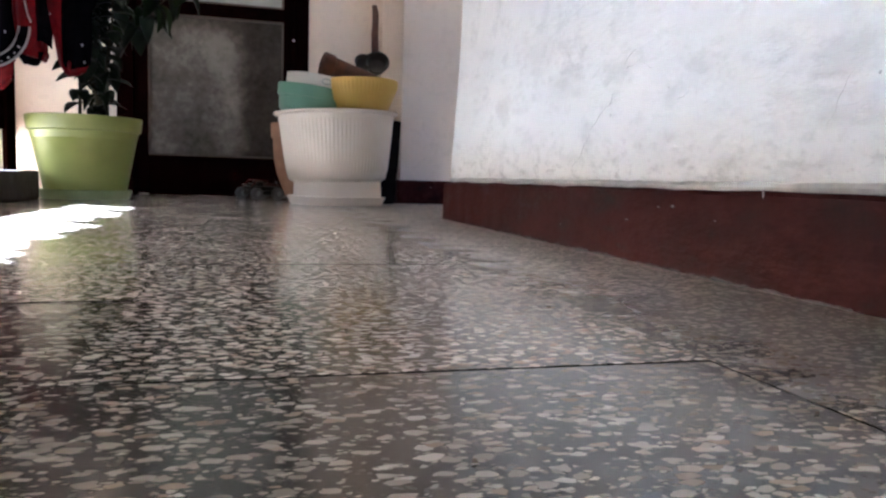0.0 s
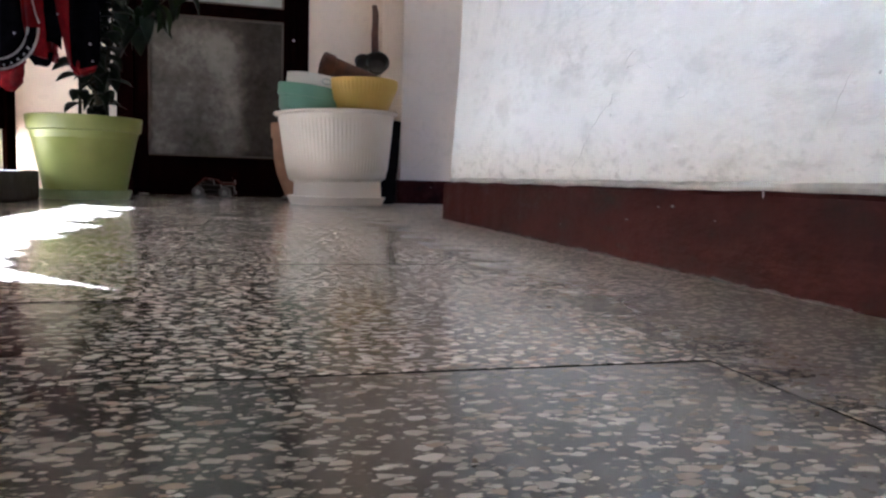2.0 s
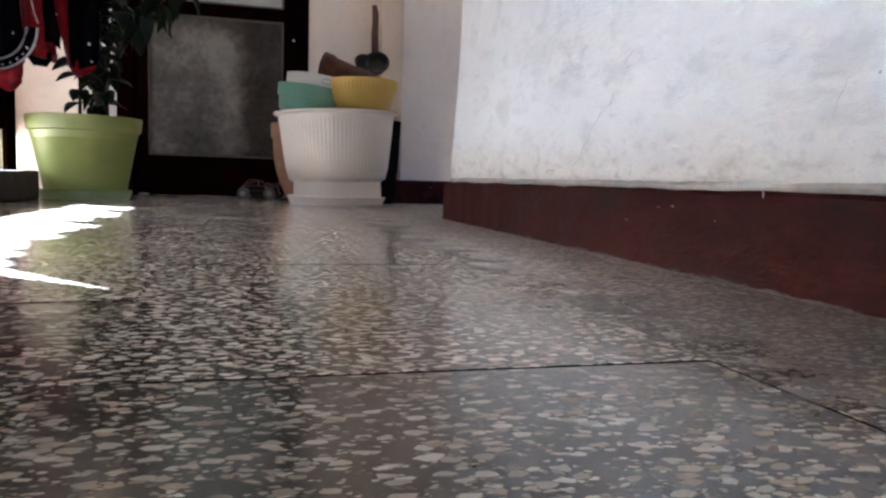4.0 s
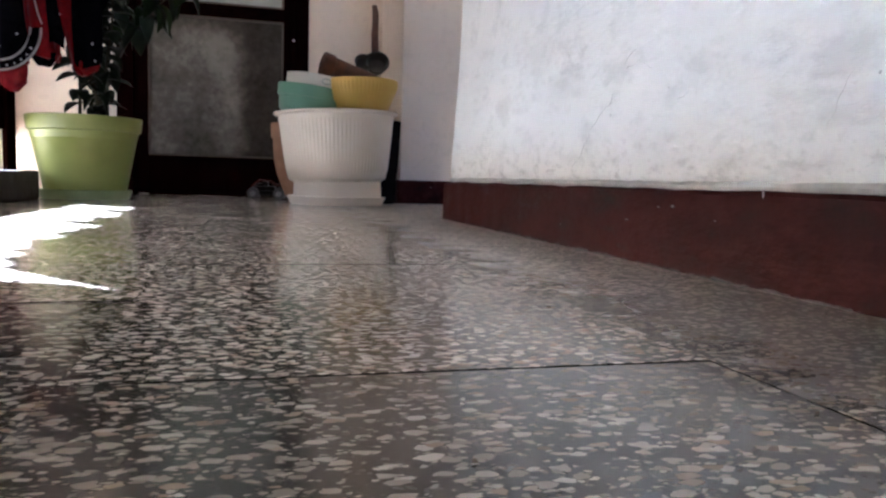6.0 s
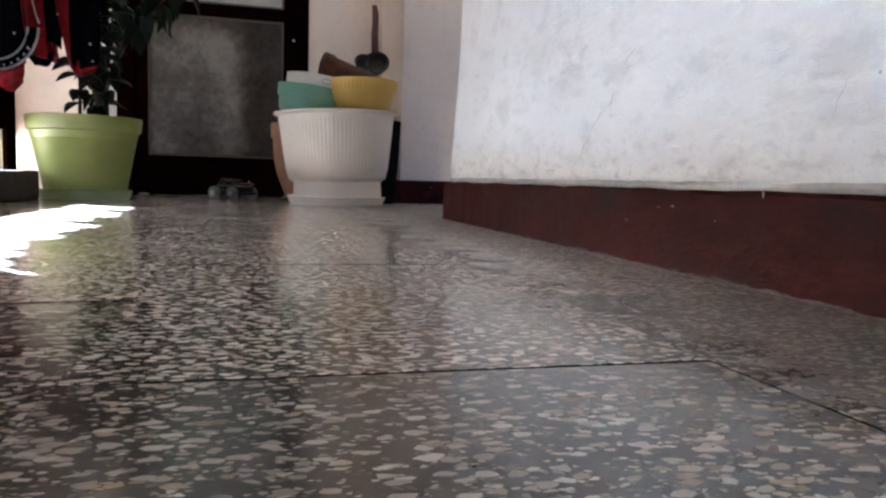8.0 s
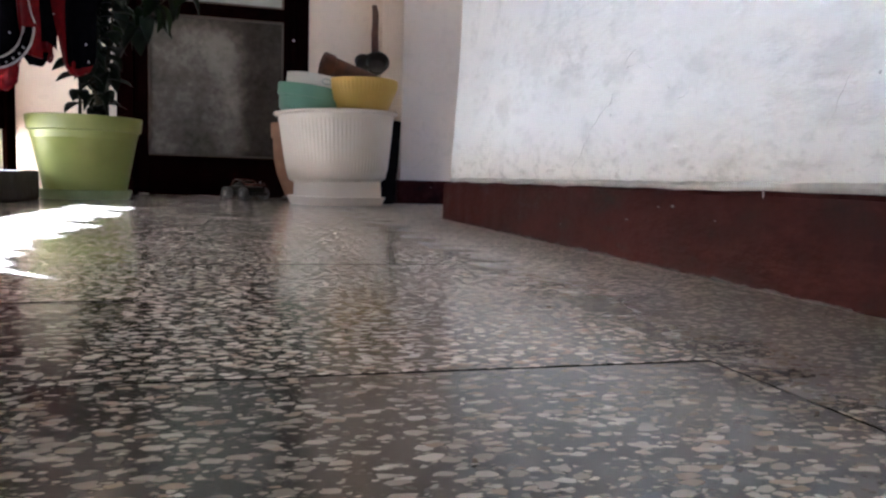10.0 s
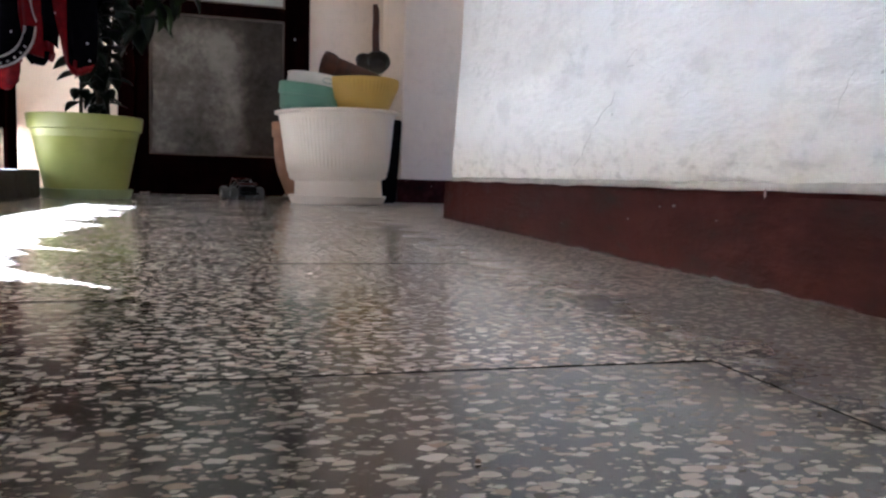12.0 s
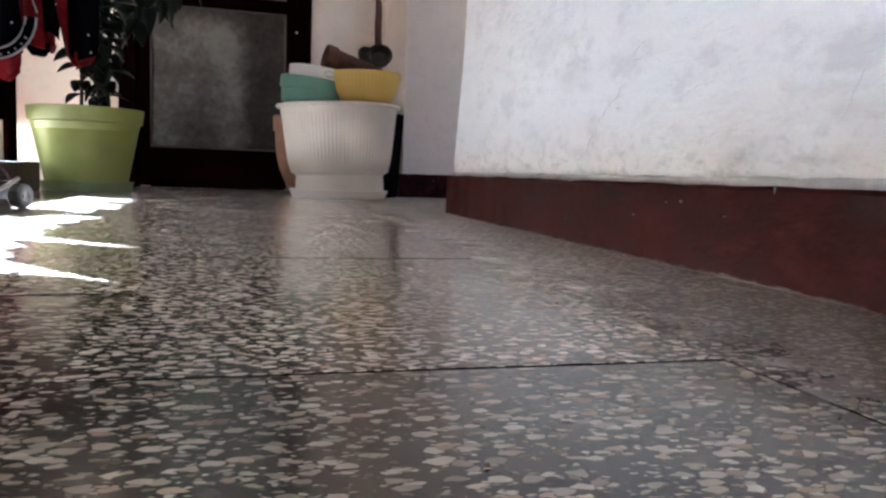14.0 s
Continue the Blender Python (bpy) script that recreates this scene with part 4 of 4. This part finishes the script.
def build_car():
    """Toy buggy; it drives towards its own +X, wheels on z = 0."""
    c = thing("toy_car", "small black and red toy buggy with pale grey wheels", "toy car")
    b = box(-0.058, 0.060, -0.026, 0.026, 0.016, 0.036, 0.006)
    b = box(0.040, 0.082, -0.030, 0.030, 0.014, 0.050, 0.008, bm=b)
    b = box(-0.056, 0.034, -0.031, 0.031, 0.032, 0.052, 0.008, bm=b)
    b = box(-0.044, 0.006, -0.022, 0.022, 0.048, 0.062, 0.007, bm=b)
    part("body", b, M_TOYBLACK, c, smooth=True)
    part("hood", box(0.030, 0.086, -0.031, 0.031, 0.052, 0.062, 0.005), M_TOYRED, c, "dark red front cowl", smooth=True)
    part("bumper", box(0.080, 0.088, -0.036, 0.036, 0.018, 0.028, 0.003), M_TOYBLACK, c, smooth=True)
    for s in (-1, 1):
        part("roll_bar", tube([(0.034, s * 0.026, 0.056), (0.014, s * 0.027, 0.072), (-0.030, s * 0.027, 0.075), (-0.060, s * 0.025, 0.048)], 0.0028, 8), M_TOYRED, c, smooth=True)
        part("seat_block", box(-0.020, 0.004, s * 0.013 - 0.009, s * 0.013 + 0.009, 0.058, 0.070, 0.004), M_TOYBLACK, c, smooth=True)
    part("side_bar", tube([(0.022, 0.047, 0.028), (-0.006, 0.050, 0.041), (-0.040, 0.052, 0.057)], 0.0042, 10), M_TOYBAR, c, "cream side bar", smooth=True)
    part("cross_bar", tube([(-0.030, -0.027, 0.075), (-0.030, 0.027, 0.075)], 0.0026, 8), M_TOYRED, c, smooth=True)
    part("headlight", lathe([(0, 0), (0.004, 0), (0.004, 0.003), (0.0025, 0.005), (0, 0.0055)], 16), M_HUB, c, "small clear headlight", smooth=True, at=pose(0.081, 0.004, 0.067, 0, 78, 0))
    part("aerial", tube([(0.074, 0.004, 0.060), (0.073, 0.004, 0.086)], 0.0008, 6), M_TOYBLACK, c)
    wheels = []
    for x in (-AXLE, AXLE):
        for s in (-1, 1):
            w = part("wheel", lathe([(0.011, -0.012), (0.0185, -0.013), (0.0222, -0.010), (TYRE - 0.0006, 0.0), (0.0222, 0.010), (0.0185, 0.013), (0.011, 0.012), (0.011, -0.012)], 64,
                                    lambda r, z, a: r + (0.0006 * (1 if math.sin(a * 16) > 0 else -1) if r > 0.02 else 0)), M_TYRE, c, "pale grey rubber wheel", smooth=True, at=pose(x, s * TRACK, TYRE, 90))
            hub = lathe([(0, -0.009), (0.004, -0.010), (0.005, -0.007), (0.009, -0.008), (0.0115, -0.0115), (0.0115, 0.0115), (0.009, 0.008), (0.005, 0.007), (0.004, 0.010), (0, 0.009)], 20)
            part("rim", hub, M_HUB, w, smooth=True)
            wheels.append((w, x, s))
    # the toy is a little smaller than the sizes above
    for ob in c.children_recursive:
        ob.data.transform(Matrix.Scale(SMALL, 4))
        ob.location = ob.location * SMALL
    return c, [(w, x * SMALL, s) for w, x, s in wheels]


build_room()
build_door()
build_open_side()
build_white_planter()
build_pot_stack()
build_green_planter()
build_plant()
build_line()
build_garment()
build_sheets()
CAR, WHEELS = build_car()
build_crumbs()
build_floor()
GARMENT = bpy.data.objects["hanging_bag"]


# ------------------------------------------------------------ what moves
def motions():
    sway = [(0, 8), (0.5, 12), (1, -4), (1.5, -11), (2, -5), (2.5, 5), (3, -5), (3.6, 4), (4.2, -6), (4.8, 3), (5.5, -6), (6, -9), (6.5, 1), (7, 10), (7.5, 5), (8, -5),
            (8.6, 5), (9.2, -5), (9.8, 4), (10.5, -8), (11, -5), (11.5, 3), (12, 1), (12.5, -5), (13, -4), (13.5, -2), (14, 0)]
    walk(GARMENT, [(t, pose(-0.50, 2.10, 1.30, 0, d * 0.11, d * 0.25)) for t, d in sway])
    # how far the two narrow cloths swing aside, in tenths
    first = [(0, 0), (0.2, 5), (0.4, 10), (0.8, 9), (1.2, 6), (1.6, 5), (2.4, 9), (3.2, 7), (4.2, 5), (5.3, 8), (6.5, 6), (7.5, 4), (8.2, 3.5), (9.2, 4), (10.3, 4), (11.5, 6), (12.0, 8), (12.5, 4), (13.0, 5), (13.3, 9), (14, 9)]
    second = [(0, 3), (0.4, 4), (0.6, 8), (1.0, 7), (1.3, 4), (1.5, 3), (2.4, 4), (2.6, 6), (3.2, 6), (3.6, 3), (5.3, 4), (6.5, 3), (8.2, 2.5), (9.2, 3), (10.3, 4), (11.4, 4.5), (12.0, 5), (12.9, 4), (13.4, 6), (14, 6.5)]
    walk(PANELS[0], [(t, pose(-0.634, 1.02, 1.32, -0.68 * g, 0, 0)) for t, g in first])
    walk(PANELS[1], [(t, pose(-0.634, 1.265, 1.32, 0.72 * g, 0, 0)) for t, g in second])
    # time, place of the car on the floor, and the way it heads in degrees
    way = CAR_ROWS
    walk(CAR, [(t, pose(x, y, 0.0005, 0, 0, a)) for t, x, y, a in way])
    turn, rolled = 0.0, [(0.0, 0.0)]
    for (t0, x0, y0, a0), (t1, x1, y1, a1) in zip(way, way[1:]):
        h = radians((a0 + a1) / 2)
        step = (x1 - x0) * math.cos(h) + (y1 - y0) * math.sin(h)
        n = max(1, int(abs(step) / (TYRE * SMALL) / 1.2) + 1)
        for k in range(1, n + 1):
            rolled.append((t0 + (t1 - t0) * k / n, turn + step * k / n / (TYRE * SMALL)))
        turn += step / (TYRE * SMALL)
    for w, x, s in WHEELS:
        walk(w, [(t, pose(x, s * TRACK * SMALL, TYRE * SMALL, 90) @ pose(0, 0, 0, 0, 0, -math.degrees(r))) for t, r in rolled])


CAR_ROWS = [
    (0, 0.037, 2.705, 36), (1.2, 0.032, 2.709, 36), (1.4, -0.012, 2.715, 20), (1.6, -0.065, 2.720, 6), (1.8, -0.106, 2.720, 0), (2, -0.123, 2.720, -3),
    (2.4, -0.123, 2.720, -3), (2.6, -0.112, 2.720, -4), (2.8, -0.083, 2.722, -6), (3, -0.026, 2.725, -6), (3.2, 0.040, 2.735, -6), (3.7, 0.043, 2.735, -6),
    (4.6, -0.005, 2.725, -6), (5.3, -0.003, 2.723, -6), (5.6, 0.002, 2.723, -6), (5.9, 0.046, 2.730, -6), (6.2, 0.083, 2.737, -6), (6.8, 0.082, 2.737, -7),
    (7.1, 0.059, 2.735, -12), (7.4, 0.004, 2.726, -28), (7.5, -0.031, 2.706, -35), (7.8, -0.058, 2.676, -46), (8.2, -0.045, 2.675, -46.5), (9.2, -0.027, 2.675, -50),
    (10.3, -0.009, 2.675, -54), (10.6, -0.043, 2.635, -63), (11, -0.055, 2.635, -63), (11.4, -0.042, 2.627, -63), (11.7, -0.041, 2.625, -63), (12, -0.026, 2.590, -70),
    (12.2, -0.033, 2.495, -80), (12.3, -0.020, 2.455, -96), (12.5, -0.079, 2.375, -111), (12.7, -0.131, 2.255, -119), (12.8, -0.168, 2.200, -119), (12.9, -0.189, 2.124, -117),
    (13.1, -0.247, 1.922, -116), (13.3, -0.291, 1.812, -117), (13.4, -0.318, 1.735, -114), (13.6, -0.359, 1.635, -112), (13.8, -0.397, 1.520, -112), (14, -0.445, 1.410, -112),
]
motions()
